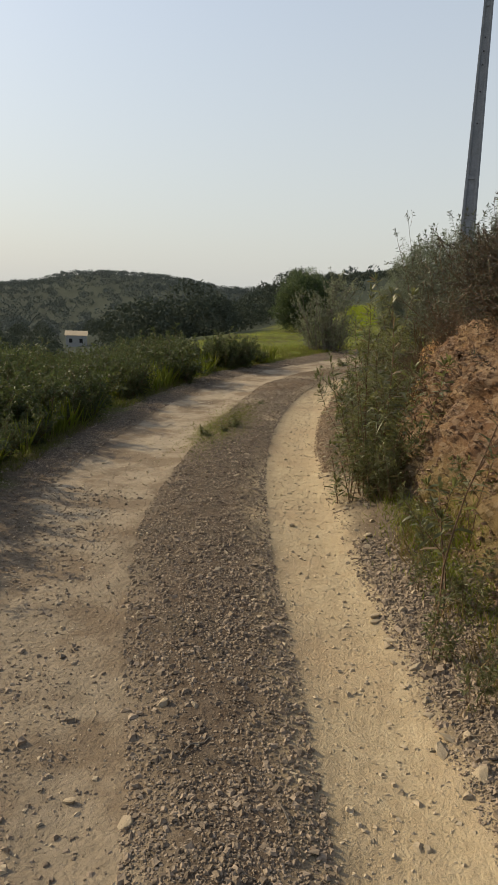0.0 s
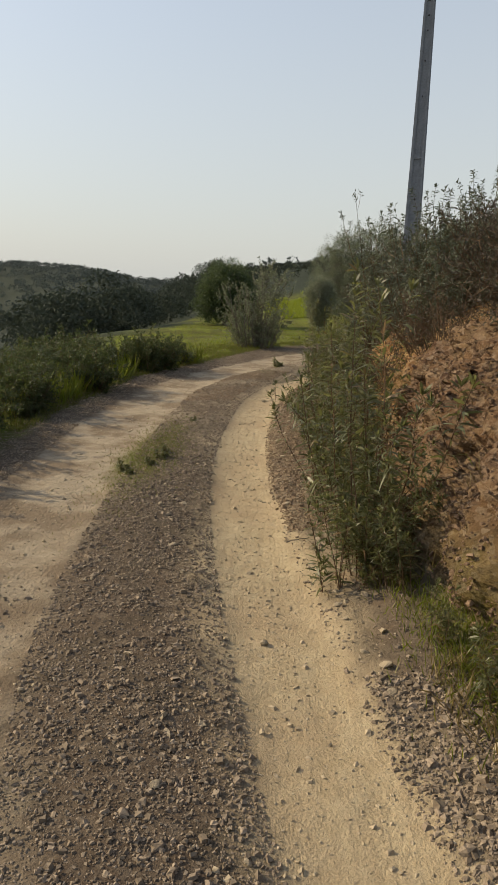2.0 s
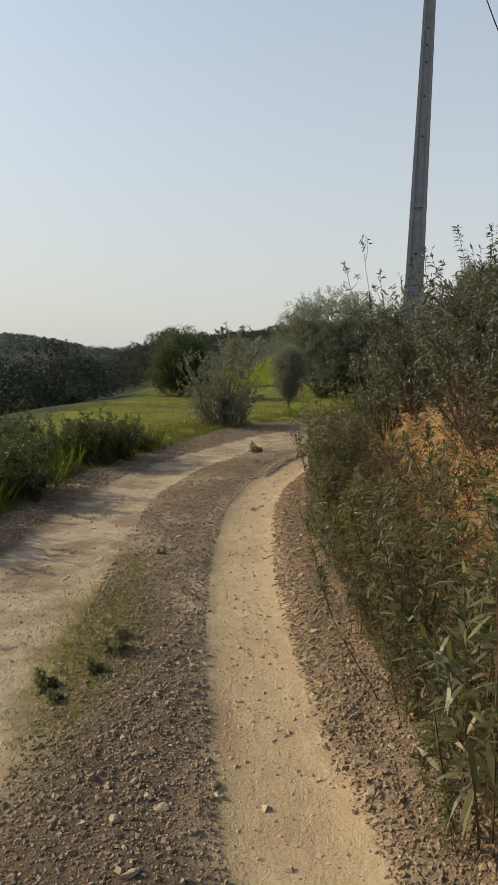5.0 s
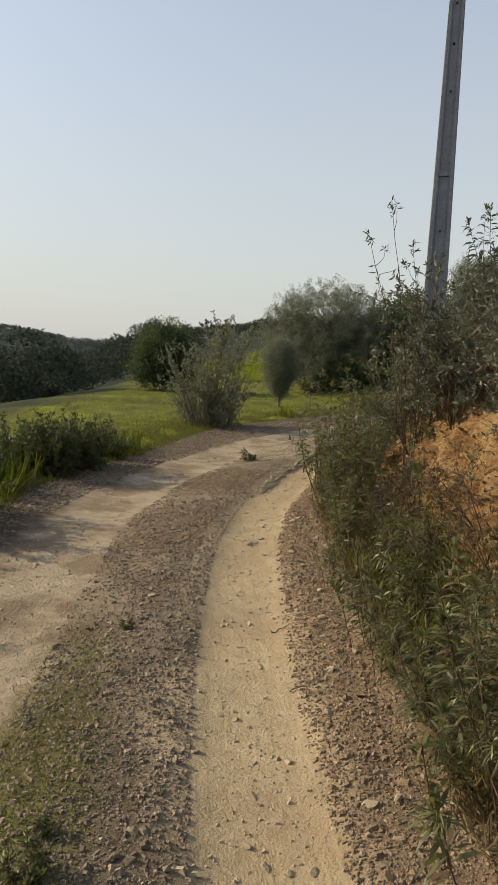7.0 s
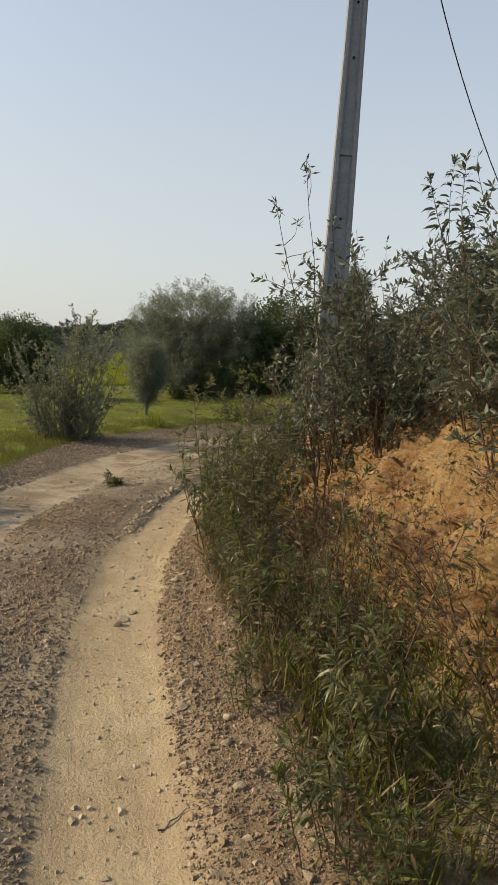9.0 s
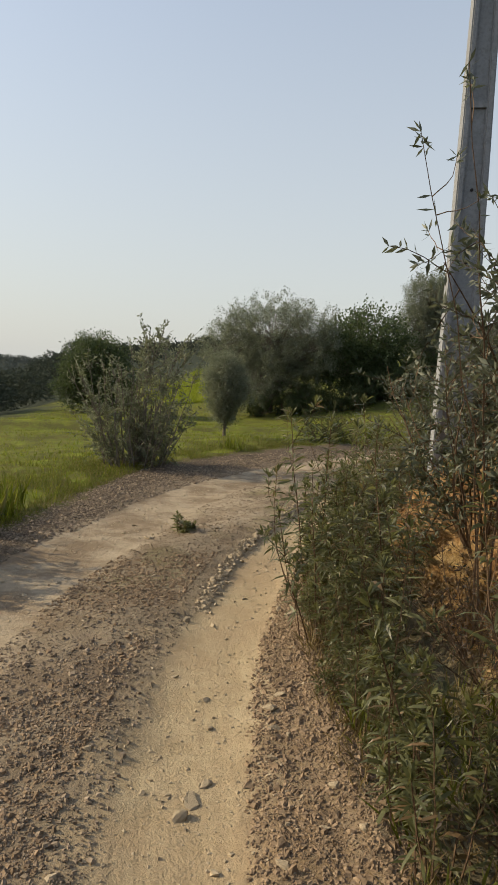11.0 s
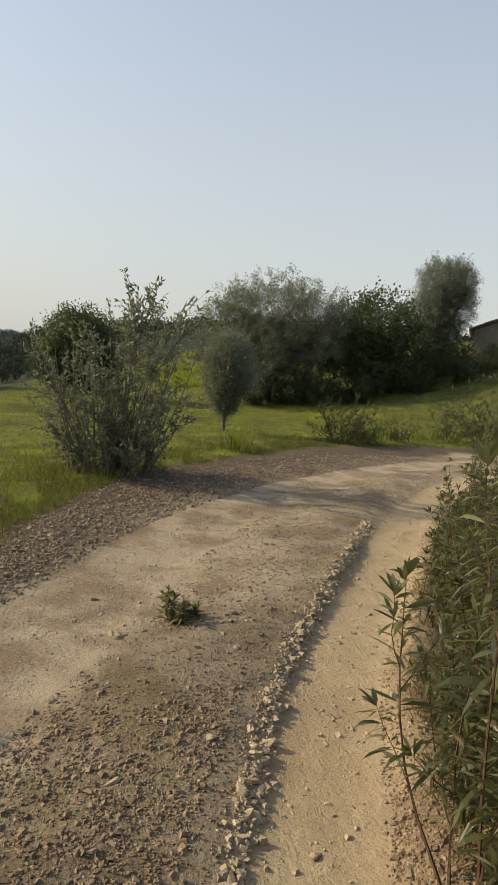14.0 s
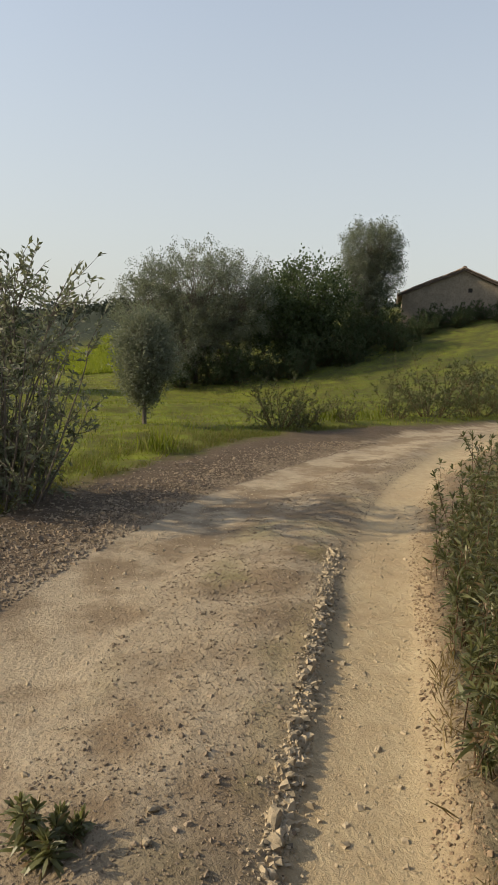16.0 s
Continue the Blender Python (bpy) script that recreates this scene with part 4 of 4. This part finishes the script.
scatter([wand_plant("road_weed", 33, 0.2, 9, 0.07, 0.07, 40, None, 0.2, 0.0)], [(0.17, 16.5, 1.15), (-0.92, 8.28, 0.75), (-1.2, 7.93, 0.6), (-0.99, 8.05, 0.5), (-1.12, 7.79, 0.4), (-0.91, 8.5, 0.45), (-0.85, 10.2, 0.4)], "small dusty weed growing in the track", "weed", "weeds in the track")

bushes = [shrub("verge_bush", 40 + i, 1.0, 0.75, 15, 0.062, 8, M_BUSH, twig=3, width_ratio=0.36) for i in range(3)]
spots = []
for i in range(26):
    y = 2.4 + i * 0.34
    spots.append((float(x_edge(y)) - rng.uniform(0.3, 0.8), y + rng.uniform(-0.2, 0.2), rng.uniform(0.4, 0.8)))
for i in range(46):
    y = 2.5 + i * 0.28
    spots.append((float(x_edge(y)) - rng.uniform(0.9, 4.0), y + rng.uniform(-0.3, 0.3), rng.uniform(0.6, 0.95)))
spots += [(-2.55, 12.35, 0.85), (-2.75, 12.7, 0.8), (-2.2, 14.85, 0.75), (-2.05, 15.25, 0.8), (-2.45, 15.1, 0.85), (-1.95, 15.7, 0.65), (-2.6, 15.7, 0.7), (-1.75, 16.3, 0.4)]
scatter(bushes, spots, "leafy green bush on the grassy outer verge", "bush", "bushes along the verge")

verge_weeds = [wand_plant("verge_weed", 45 + i, 0.8, 9 + i, 0.22, 0.085, 52, M_BUSH, 0.24, 0.05, 0.4) for i in range(3)]
spots = []
for i in range(42):
    y = 4.2 + i * 0.283
    spots.append((float(x_edge(y)) - rng.uniform(0.2, 1.3), y + rng.uniform(-0.1, 0.1), rng.uniform(0.45, 1.05)))
scatter(verge_weeds, spots, "upright leafy green weed in the grassy outer verge", "weed", "weeds along the outer verge", 0.12)

# on the bank's top: dry heath, olive scrub, tall oleander-like shrubs
heath = [shrub("heath_bush", 50 + i, 1.0, 1.1, 26, 0.03, 11, M_HEATH, twig=4, width_ratio=0.3) for i in range(2)]
spots = [(1.9 + rng.uniform(-0.15, 1.6), 3.0 + i * 0.3, rng.uniform(0.8, 1.15)) for i in range(24)]
spots += [(3.6 + rng.uniform(-0.5, 1.4), 4.5 + i * 0.5, rng.uniform(0.9, 1.2)) for i in range(12)]
scatter(heath, spots, "dry brownish heath bush on top of the bank", "bush", "heath on the bank")
scrub_kinds = [shrub("olive_scrub", 60 + i, 1.5, 1.1, 17, 0.06, 9, M_SCRUB, twig=3) for i in range(2)]
spots = [(float(x_foot(10.4 + i * 0.36)) + 1.2 + rng.uniform(0, 1.4), 10.4 + i * 0.36, rng.uniform(0.7, 0.95)) for i in range(20)]
spots = [(x + (0.7 if y > 14 else 0), y, s * (0.8 if y > 14 else 1)) for x, y, s in spots]
spots += [(1.78, 13.75, 0.9), (2.6, 14.5, 0.75), (3.0, 15.3, 0.75), (3.1, 15.9, 0.7), (2.0, 13.4, 1.1), (3.2, 16.0, 0.85), (3.2, 17.2, 0.9), (3.8, 18.2, 0.9), (3.3, 17.7, 0.7)]
scatter(scrub_kinds, spots, "wild olive scrub crowding the top of the bank", "shrub", "olive scrub on the bank")
tall = [wand_plant("tall_shrub", 70 + i, 2.0, 12, 0.2, 0.095, 62, M_SCRUB, 0.2, 0.1, 0.7) for i in range(2)]
scatter(tall, [(2.05, 11.5, 0.92), (2.45, 11.0, 0.95), (2.25, 10.7, 0.85), (2.3, 12.3, 0.68), (2.9, 11.6, 0.8), (1.9, 9.9, 0.5), (2.5, 9.4, 0.55), (2.9, 10.3, 0.75), (2.2, 11.2, 0.7), (2.5, 11.9, 0.75), (2.6, 10.1, 0.6)], "tall leafy shrub with long bare stems on the bank", "shrub", "tall shrubs on the bank", 0.05)

dry = [shrub("bare_shrub", 80 + i, 0.85, 0.8, 16, 0.045, 1, M_HEATH, 0.05, twig=3) for i in range(2)]
spots = [(float(x_foot(8.4 + i * 0.3)) + 0.55 + rng.uniform(0, 0.75), 8.4 + i * 0.3, rng.uniform(0.45, 0.85)) for i in range(17)]
scatter(dry, spots, "dry leafless shrub with thin reddish twigs on the bank face", "shrub", "dry shrubs on the bank", 0.3)


def bare_twig_plant():
    rng2 = np.random.default_rng(8)
    thing = new("spindly_sapling")
    wood, green = Heap(), Heap()
    x0, y0 = 1.55, 13.3
    z0 = ground_z(x0, y0)
    thing.location = (x0, y0, z0)
    tips = [(-0.38, -0.18, 3.0 - z0), (-0.56, -0.1, 2.72 - z0), (-0.16, -0.25, 2.65 - z0)]
    k = np.linspace(0, 1, 10)[:, None]
    for i, tip in enumerate(tips):
        p = np.array([[0, 0, -0.1]]) * (1 - k) + np.array([tip]) * k + np.array([[0.12, 0, 0]]) * np.sin(k * 3.1) * (1 if i else 0.6) + rng2.normal(size=(10, 3)) * 0.012
        wood.add(*tube(p, 0.008, 0.0025, 4))
        base, d = along(p, np.r_[rng2.uniform(0.95, 1, 16), rng2.uniform(0.35, 0.95, 10)])
        green.add(*leaves(base, unit(rng2.normal(size=(26, 3))) + d * 0.3, rng2.uniform(0.05, 0.09, 26), 0.016, rng2))
        for b in range(4):
            q0, e0 = along(p, [rng2.uniform(0.5, 0.93)])
            sp = bend(q0[0], e0[0] * 0.5 + rng2.normal(size=3) * [0.7, 0.7, 0.35], rng2.uniform(0.15, 0.38), rng2, 6, 0.06, 0.2)
            wood.add(*tube(sp, 0.0035, 0.0015, 3))
            base, d = along(sp, rng2.uniform(0.75, 1, 9))
            green.add(*leaves(base, unit(rng2.normal(size=(9, 3))) + d * 0.5, rng2.uniform(0.04, 0.075, 9), 0.014, rng2))
    wood.make("branchwork", M_STEM, thing)
    green.make("foliage", M_SCRUB, thing)
    return tagged(thing, "spindly sapling with bare stems and tufted tips", "sapling")


bare_twig_plant()

# ---------------------------------------------------------------- grass, gravel, stones, twigs
def grass_field(name, pos, tall, wide, material, label, seed, lean=0.45):
    r2 = np.random.default_rng(seed)
    n = len(pos)
    way = np.stack([r2.normal(0, lean, n), r2.normal(0, lean, n), np.ones(n)], -1)
    v, f = leaves(pos, way, tall, wide, r2, 0.1)
    return tagged(mesh_object(name, v, f, material), label, "grass", kind="stuff")


def on_ground(x, y, lift=0.0):
    return np.stack([x, y, height(x, y) + lift], -1)


g = np.random.default_rng(12)
y = g.uniform(2, 27, 60000)
x = x_edge(y) - np.abs(g.normal(0, 1.1, 60000)) - 0.02
clump = rough(x * 2.5, y * 2.5, 5.0) > -0.35
x, y = x[clump], y[clump]
grass_field("verge_grass", on_ground(x, y, -0.01), g.uniform(0.03, 0.11, len(x)), g.uniform(0.004, 0.007, len(x)), M_VERGE, "short green grass along the outer verge", 1)
y = g.uniform(3, 17.5, 9000)
x = x_edge(y) - 0.12 - np.abs(g.normal(0.2, 0.75, 9000))
clump = rough(x * 1.8, y * 1.8, 8.0, 3) > 0.05
x, y = x[clump], y[clump]
grass_field("tall_verge_grass", on_ground(x, y, -0.02), g.uniform(0.16, 0.46, len(x)), g.uniform(0.006, 0.011, len(x)), M_GRASS, "long green grass standing among the verge bushes", 9, 0.3)
y = g.uniform(8.8, 13, 4000)
x = x_foot(y) + g.uniform(0.1, 1.05, 4000)
clump = rough(x * 2.6, y * 2.6, 4.0, 3) > -0.1
x, y = x[clump], y[clump]
grass_field("bank_foot_herbs", on_ground(x, y, -0.01), g.uniform(0.06, 0.24, len(x)), g.uniform(0.004, 0.009, len(x)), M_VERGE, "straggly green herbs in the hollow below the bank", 10, 0.6)
y = 18 + 34 * g.uniform(0, 1, 70000) ** 1.4
x = np.maximum(x_edge(np.minimum(y, 28)), -9) * 0 + g.uniform(-9, 16, 70000)
keep = (x > np.interp(y, [12, 20, 41, 60], [-3.3, -4.7, -4.3, -2]) - 1) & (off(x_edge, x, y) < -0.15) & (rough(x * 0.9, y * 0.9, 2.0) > -0.5)
x, y = x[keep], y[keep]
grass_field("meadow_grass", on_ground(x, y, -0.02), g.uniform(0.04, 0.12, len(x)), g.uniform(0.01, 0.02, len(x)), M_GRASS, "green meadow grass sloping away from the track", 2)
tx = np.repeat(np.array([1.41, 1.58, 4.7, 5.05, 5.45, 6.2, 6.6, -2.9, -3.1]), 34)
ty = np.repeat(np.array([23.9, 24.1, 27.4, 27.6, 27.7, 28.2, 28.3, 13.6, 14.0]), 34)
x, y = tx + g.normal(0, 0.09, len(tx)), ty + g.normal(0, 0.09, len(tx))
grass_field("leaf_tufts", on_ground(x, y, -0.01), g.uniform(0.15, 0.42, len(x)), 0.014, M_GRASS, "bright green tufts of long blade leaves", 3, 0.25)
y = g.uniform(2.5, 18, 26000)
x = x_foot(y) + np.abs(g.normal(0.15, 0.3, 26000))
keep = rough(x * 3, y * 3, 1.0, 3) > g.uniform(-0.5, 0.9, len(x))
x, y = x[keep], y[keep]
grass_field("bank_foot_grass", on_ground(x, y, -0.01), g.uniform(0.03, 0.15, len(x)), g.uniform(0.003, 0.006, len(x)), M_DRYGRASS, "dry straw-coloured grass at the foot of the bank", 4, 0.7)
y = g.normal(4.5, 0.7, 3000)
x = x_foot(y) + g.normal(0.24, 0.11, 3000)
grass_field("green_tuft", on_ground(x, y, -0.01), g.uniform(0.03, 0.11, 3000), 0.004, M_GRASS, "fresh green grass tuft below the bank", 5, 0.5)
x, y = g.normal(-1.05, 0.17, 5200), g.normal(8.6, 0.85, 5200)
grass_field("centre_grass", on_ground(x, y, -0.005), g.uniform(0.015, 0.05, 5200), 0.0035, M_VERGE, "low grass patch between the wheel tracks", 6, 0.8)

x, y = g.uniform(-0.5, 6.5, 16000), g.uniform(51, 65, 16000)
keep = rough(x * 0.6, y * 0.4, 3.0, 3) > -0.2
x, y = x[keep], y[keep]
grass_field("yellow_flower_field", on_ground(x, y, -0.02), g.uniform(0.2, 0.45, len(x)), 0.05, M_FLOWER, "yellow-green flowering weeds on the far meadow", 8, 0.5)
# gravel on the crown of the road and along its shoulders
n = 235000
y = -0.6 + 24 * g.uniform(0, 1, n) ** 1.55
side = g.uniform(0, 1, n)
xr, xl, xf = x_right(y), x_left(y), x_foot(y)
x = np.where(side < 0.52, xl + 0.42 + (xr - xl - 0.68) * g.uniform(-0.05, 1.02, n), np.where(side < 0.72, xr + 0.24 + (xf - xr - 0.1) * g.uniform(0, 1, n), np.where(y < 5.5, xl + 0.45 - 1.5 * np.sqrt(g.uniform(0, 1, n)), xl - 0.5 - np.abs(g.normal(0, 0.3, n)))))
keep = rough(x * 1.6, y * 1.6, 9.0, 3) > g.uniform(-1.4, 0.25, n)
keep &= ~((side >= 0.52) & (side < 0.72) & (y > 4.5) & (y < 7.2) & (g.uniform(0, 1, n) < 0.7))
x, y, side = x[keep], y[keep], side[keep]
size = np.clip(g.lognormal(-5.4, 0.5, len(x)), 0.0025, 0.019) * (1 - 0.3 * step(13.5, 16, y))
shoulder = (side >= 0.52) & (side < 0.72) & (y > 6 + g.uniform(0, 3, len(y)))
spot = on_ground(x, y, 0.0) + np.stack([0 * x, 0 * x, size * 0.25], -1)
pebbles("gravel", spot[~shoulder], size[~shoulder], M_STONE, "loose grey-brown gravel over the crown of the track", g)
pebbles("shoulder_rubble", spot[shoulder], size[shoulder] * 1.15, M_REDSTONE, "reddish rubble fallen from the bank onto the shoulder", g, "rubble")
n = 9000
y = g.uniform(1.2, 4.7, n)
x = x_right(y) + 0.3 + (x_foot(y) - x_right(y) + 0.05) * g.uniform(0, 1, n)
size = np.clip(g.lognormal(-4.95, 0.5, n), 0.004, 0.026)
pebbles("shoulder_gravel", on_ground(x, y) + np.stack([0 * x, 0 * x, size * 0.2], -1), size, M_STONE, "coarse grey-brown gravel on the shoulder under the bank", g)
# finer rubble under the bank, and coarse gravel on the outside of the bend
n = 30000
y = g.uniform(6.5, 15, n)
x = x_right(y) + 0.27 + (x_foot(y) - x_right(y) - 0.05) * g.uniform(0, 1, n)
size = np.clip(g.lognormal(-5.35, 0.5, n), 0.003, 0.018)
pebbles("shoulder_grit", on_ground(x, y) + np.stack([0 * x, 0 * x, size * 0.2], -1), size, M_REDSTONE, "fine reddish grit below the bank", g, "grit")
n = 22000
y = g.uniform(13, 25, n)
x = x_left(y) - 0.42 - np.abs(g.normal(0, 0.7, n))
keep = off(x_edge, x, y) > -0.1
x, y = x[keep], y[keep]
size = np.clip(g.lognormal(-4.8, 0.45, len(x)), 0.004, 0.028)
pebbles("bend_gravel", on_ground(x, y) + np.stack([0 * x, 0 * x, size * 0.2], -1), size, M_STONE, "coarse grey gravel along the outside of the bend", g)
n = 13000
y = 22 * g.uniform(0, 1, n) ** 1.4
x = np.where(g.uniform(0, 1, n) < 0.6, x_right(y), x_left(y)) + g.normal(0, 0.26, n)
size = np.clip(g.lognormal(-5.35, 0.5, n), 0.0025, 0.018)
pebbles("track_grit", on_ground(x, y) + np.stack([0 * x, 0 * x, size * 0.2], -1), size, M_PALESTONE, "pale grit scattered over the wheel tracks", g)
n = 24000
y = g.uniform(11.8, 16.4, n)
x = x_left(y) + 0.35 + (x_right(y) - x_left(y) - 0.75) * g.uniform(0, 1, n)
keep = rough(x * 1.5, y * 1.5, 6.0, 3) > g.uniform(-0.5, 0.5, n) + 0.35 * step(14, 16, y)
x, y = x[keep], y[keep]
size = np.clip(g.lognormal(-5.3, 0.5, len(x)), 0.003, 0.018)
pebbles("crown_rubble", on_ground(x, y) + np.stack([0 * x, 0 * x, size * 0.2], -1), size, M_REDSTONE, "reddish brown rubble on the crown of the bend", g, "rubble")
# crumbs along the ridge left by the wheels
n = 3000
y = g.uniform(14.4, 19.4, n)
x = x_right(y) - 0.24 - 0.03 * (y - 15) + g.normal(0, 0.03, n)
size = np.clip(g.lognormal(-5.0, 0.6, n), 0.003, 0.024)
pebbles("ridge_crumbs", on_ground(x, y) + np.stack([0 * x, 0 * x, size * 0.3], -1), size, M_PALESTONE, "pale clods and crumbs along the wheel rut", g, "rubble")
# crumbled stones in the cut face
pts = BANK_POINTS[0]
n = 60000
spot = pts[g.integers(0, len(pts), n)] + g.normal(0, 0.014, (n, 3))
size = np.clip(g.lognormal(-5.1, 0.55, n), 0.004, 0.021)
far_end = spot[:, 1] > 8.6 + g.normal(0, 0.7, n)
pebbles("bank_rubble", spot[far_end], size[far_end], M_BANKSTONE, "ochre crumbled stones set in the earth bank", g, "rubble")
pebbles("red_bank_rubble", spot[~far_end], size[~far_end], M_REDBANK, "reddish crumbled stones set in the earth bank", g, "rubble")

stone_kinds = [stone_mesh("stone", s, M_PALESTONE) for s in range(9)]


def stones(rows, label, group):
    r3 = random.Random(len(rows))
    for x, y, s in rows:
        ob = new("stone", r3.choice(stone_kinds))
        ob.matrix_basis = Matrix.LocRotScale((x, y, ground_z(x, y) + s * 0.04), Euler((r3.uniform(-0.4, 0.4), r3.uniform(-0.4, 0.4), r3.uniform(0, 6.28))), (s * r3.uniform(0.8, 1.3), s, s * r3.uniform(0.8, 1.1)))
        tagged(ob, label, "stone", group)


r4 = random.Random(9)
ridge = []
for i in range(66):
    y = 14.6 + i * 0.069 + r4.uniform(-0.05, 0.05)
    ridge.append((float(x_right(y)) - 0.23 - 0.03 * (y - 15) + r4.gauss(-0.01, 0.022), y, 0.012 + 0.028 * r4.random() ** 1.7))
ridge = [(x, y, z * (1 - 0.45 * float(step(17.0, 19.0, y)))) for x, y, z in ridge]
stones(ridge, "pale broken stone in the ridge beside the wheel track", "ridge stones")
edge_stones = []
for i in range(90):
    y = 1.4 + i * 0.16 + r4.uniform(-0.1, 0.1)
    edge_stones.append((float(x_right(y)) + r4.uniform(0.3, 0.62), y, r4.uniform(0.012, 0.038)))
edge_stones += [(0.74, 2.95, 0.03), (0.8, 3.1, 0.034), (0.7, 3.35, 0.028), (0.64, 3.55, 0.03), (0.77, 3.65, 0.025), (0.88, 2.6, 0.036), (0.82, 2.75, 0.03), (0.7, 3.15, 0.025), (0.9, 2.3, 0.03), (0.3, 8.72, 0.022), (0.55, 8.6, 0.024), (-0.1, 5.35, 0.022), (0.1, 11.05, 0.034), (-0.02, 10.74, 0.022), (0.0, 12.32, 0.05), (-0.04, 12.2, 0.036), (0.06, 12.4, 0.03), (0.37, 10.54, 0.03), (0.96, 2.4, 0.05), (0.85, 2.55, 0.042), (0.68, 3.3, 0.036), (0.63, 3.6, 0.036)]
stones(edge_stones, "pale loose stone on the shoulder of the track", "shoulder stones")
crown_stones = [(r4.uniform(-0.9, 0.1) if yy < 12 else r4.uniform(-0.4, 0.6), yy, r4.uniform(0.012, 0.03)) for yy in [1.5 + 0.27 * i for i in range(60)]] + [(-0.16, 1.96, 0.035), (-0.21, 2.57, 0.03), (-0.13, 8.41, 0.03), (-0.05, 8.4, 0.022), (-0.2, 8.43, 0.02), (-0.56, 6.99, 0.03), (-0.52, 6.1, 0.028), (-0.61, 6.11, 0.026), (0.43, 16.13, 0.026), (-0.16, 16.34, 0.045), (0.45, 16.46, 0.03), (0.38, 16.3, 0.02)]
stones(crown_stones, "loose stone lying among the gravel", "crown stones")


def twigs():
    r5 = np.random.default_rng(3)
    spots = [(-0.02, 2.35, 0.16, 0.9), (0.32, 2.05, 0.1, 1.9), (0.28, 6.32, 0.14, 0.2), (-0.96, 5.72, 0.16, 1.2), (0.05, 9.6, 0.12, 0.4), (0.03, 10.35, 0.13, 0.6), (-0.55, 7.4, 0.2, 2.4), (1.75, 23.0, 0.5, 0.3), (1.2, 23.3, 0.4, 2.9), (0.3, 11.6, 0.12, 0.1)]
    for x, y, ln, a in spots:
        k = np.linspace(-0.5, 0.5, 6)
        px, py = x + ln * k * math.cos(a), y + ln * k * math.sin(a)
        p = on_ground(px, py, 0.008) + r5.normal(size=(6, 3)) * 0.004
        v, f = tube(p, 0.0042, 0.002, 5)
        tagged(mesh_object("twig", v, f, M_BARK), "dry grey twig lying on the track", "twig", "fallen twigs")


twigs()

# ---------------------------------------------------------------- distant woods
def far_woods(name, spots, seed, label, leaf, per, material):
    r6 = np.random.default_rng(seed)
    heap_v, heap_f, n0 = [], [], 0
    for x, y, s in spots:
        z = ground_z(x, y)
        d = unit(r6.normal(size=(per, 3)))
        d[:, 2] = np.abs(d[:, 2]) * 1.1 - 0.25
        lump = 1 + 0.2 * rough(d[:, 0] * 1.7 + x, d[:, 1] * 1.7 + y, d[:, 2] * 1.7, 2)
        base = np.array([x, y, z + 0.42 * s]) + d * (np.array([0.55, 0.55, 0.62]) * s) * (lump * r6.uniform(0.75, 1, per))[:, None]
        v, f = leaves(base, unit(r6.normal(size=(per, 3))) + d * 0.4, leaf * s, leaf * s * 0.6, r6)
        heap_v.append(v)
        heap_f.append(f + n0)
        n0 += len(v)
    return tagged(mesh_object(name, np.concatenate(heap_v), np.concatenate(heap_f), material), label, "woods", kind="stuff")


r7 = np.random.default_rng(21)
spots = []
for _ in range(360):
    a, r = radians(r7.uniform(-48, -2)), 42 + 110 * r7.uniform() ** 1.2
    x, y = math.sin(a) * r, math.cos(a) * r
    if math.hypot(x + 43, y - 108) > 9 and abs(x + 26 - (y - 66) * -0.4) > 3 and x < -9.5 + 0.04 * y:
        spots.append((x, y, r7.uniform(2.4, 4.0)))
far_woods("valley_olive_grove", spots, 1, "dark olive grove filling the valley below", 0.075, 640, M_FAR)
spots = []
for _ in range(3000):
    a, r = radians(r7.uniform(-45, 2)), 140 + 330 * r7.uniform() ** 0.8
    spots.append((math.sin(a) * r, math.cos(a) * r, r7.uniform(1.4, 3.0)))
far_woods("hill_scrub", spots, 2, "dark scrub and pines covering the far hill, greyed for haze", 0.24, 46, M_HAZEPINE)
spots = []
for _ in range(1500):
    a, r = radians(r7.uniform(-9, 42)), r7.uniform(74, 185)
    spots.append((math.sin(a) * r, math.cos(a) * r, r7.uniform(0.8, 1.5)))
far_woods("ridge_scrub", spots, 3, "dark scrub along the low ridge behind the meadow", 0.24, 50, M_FAR)
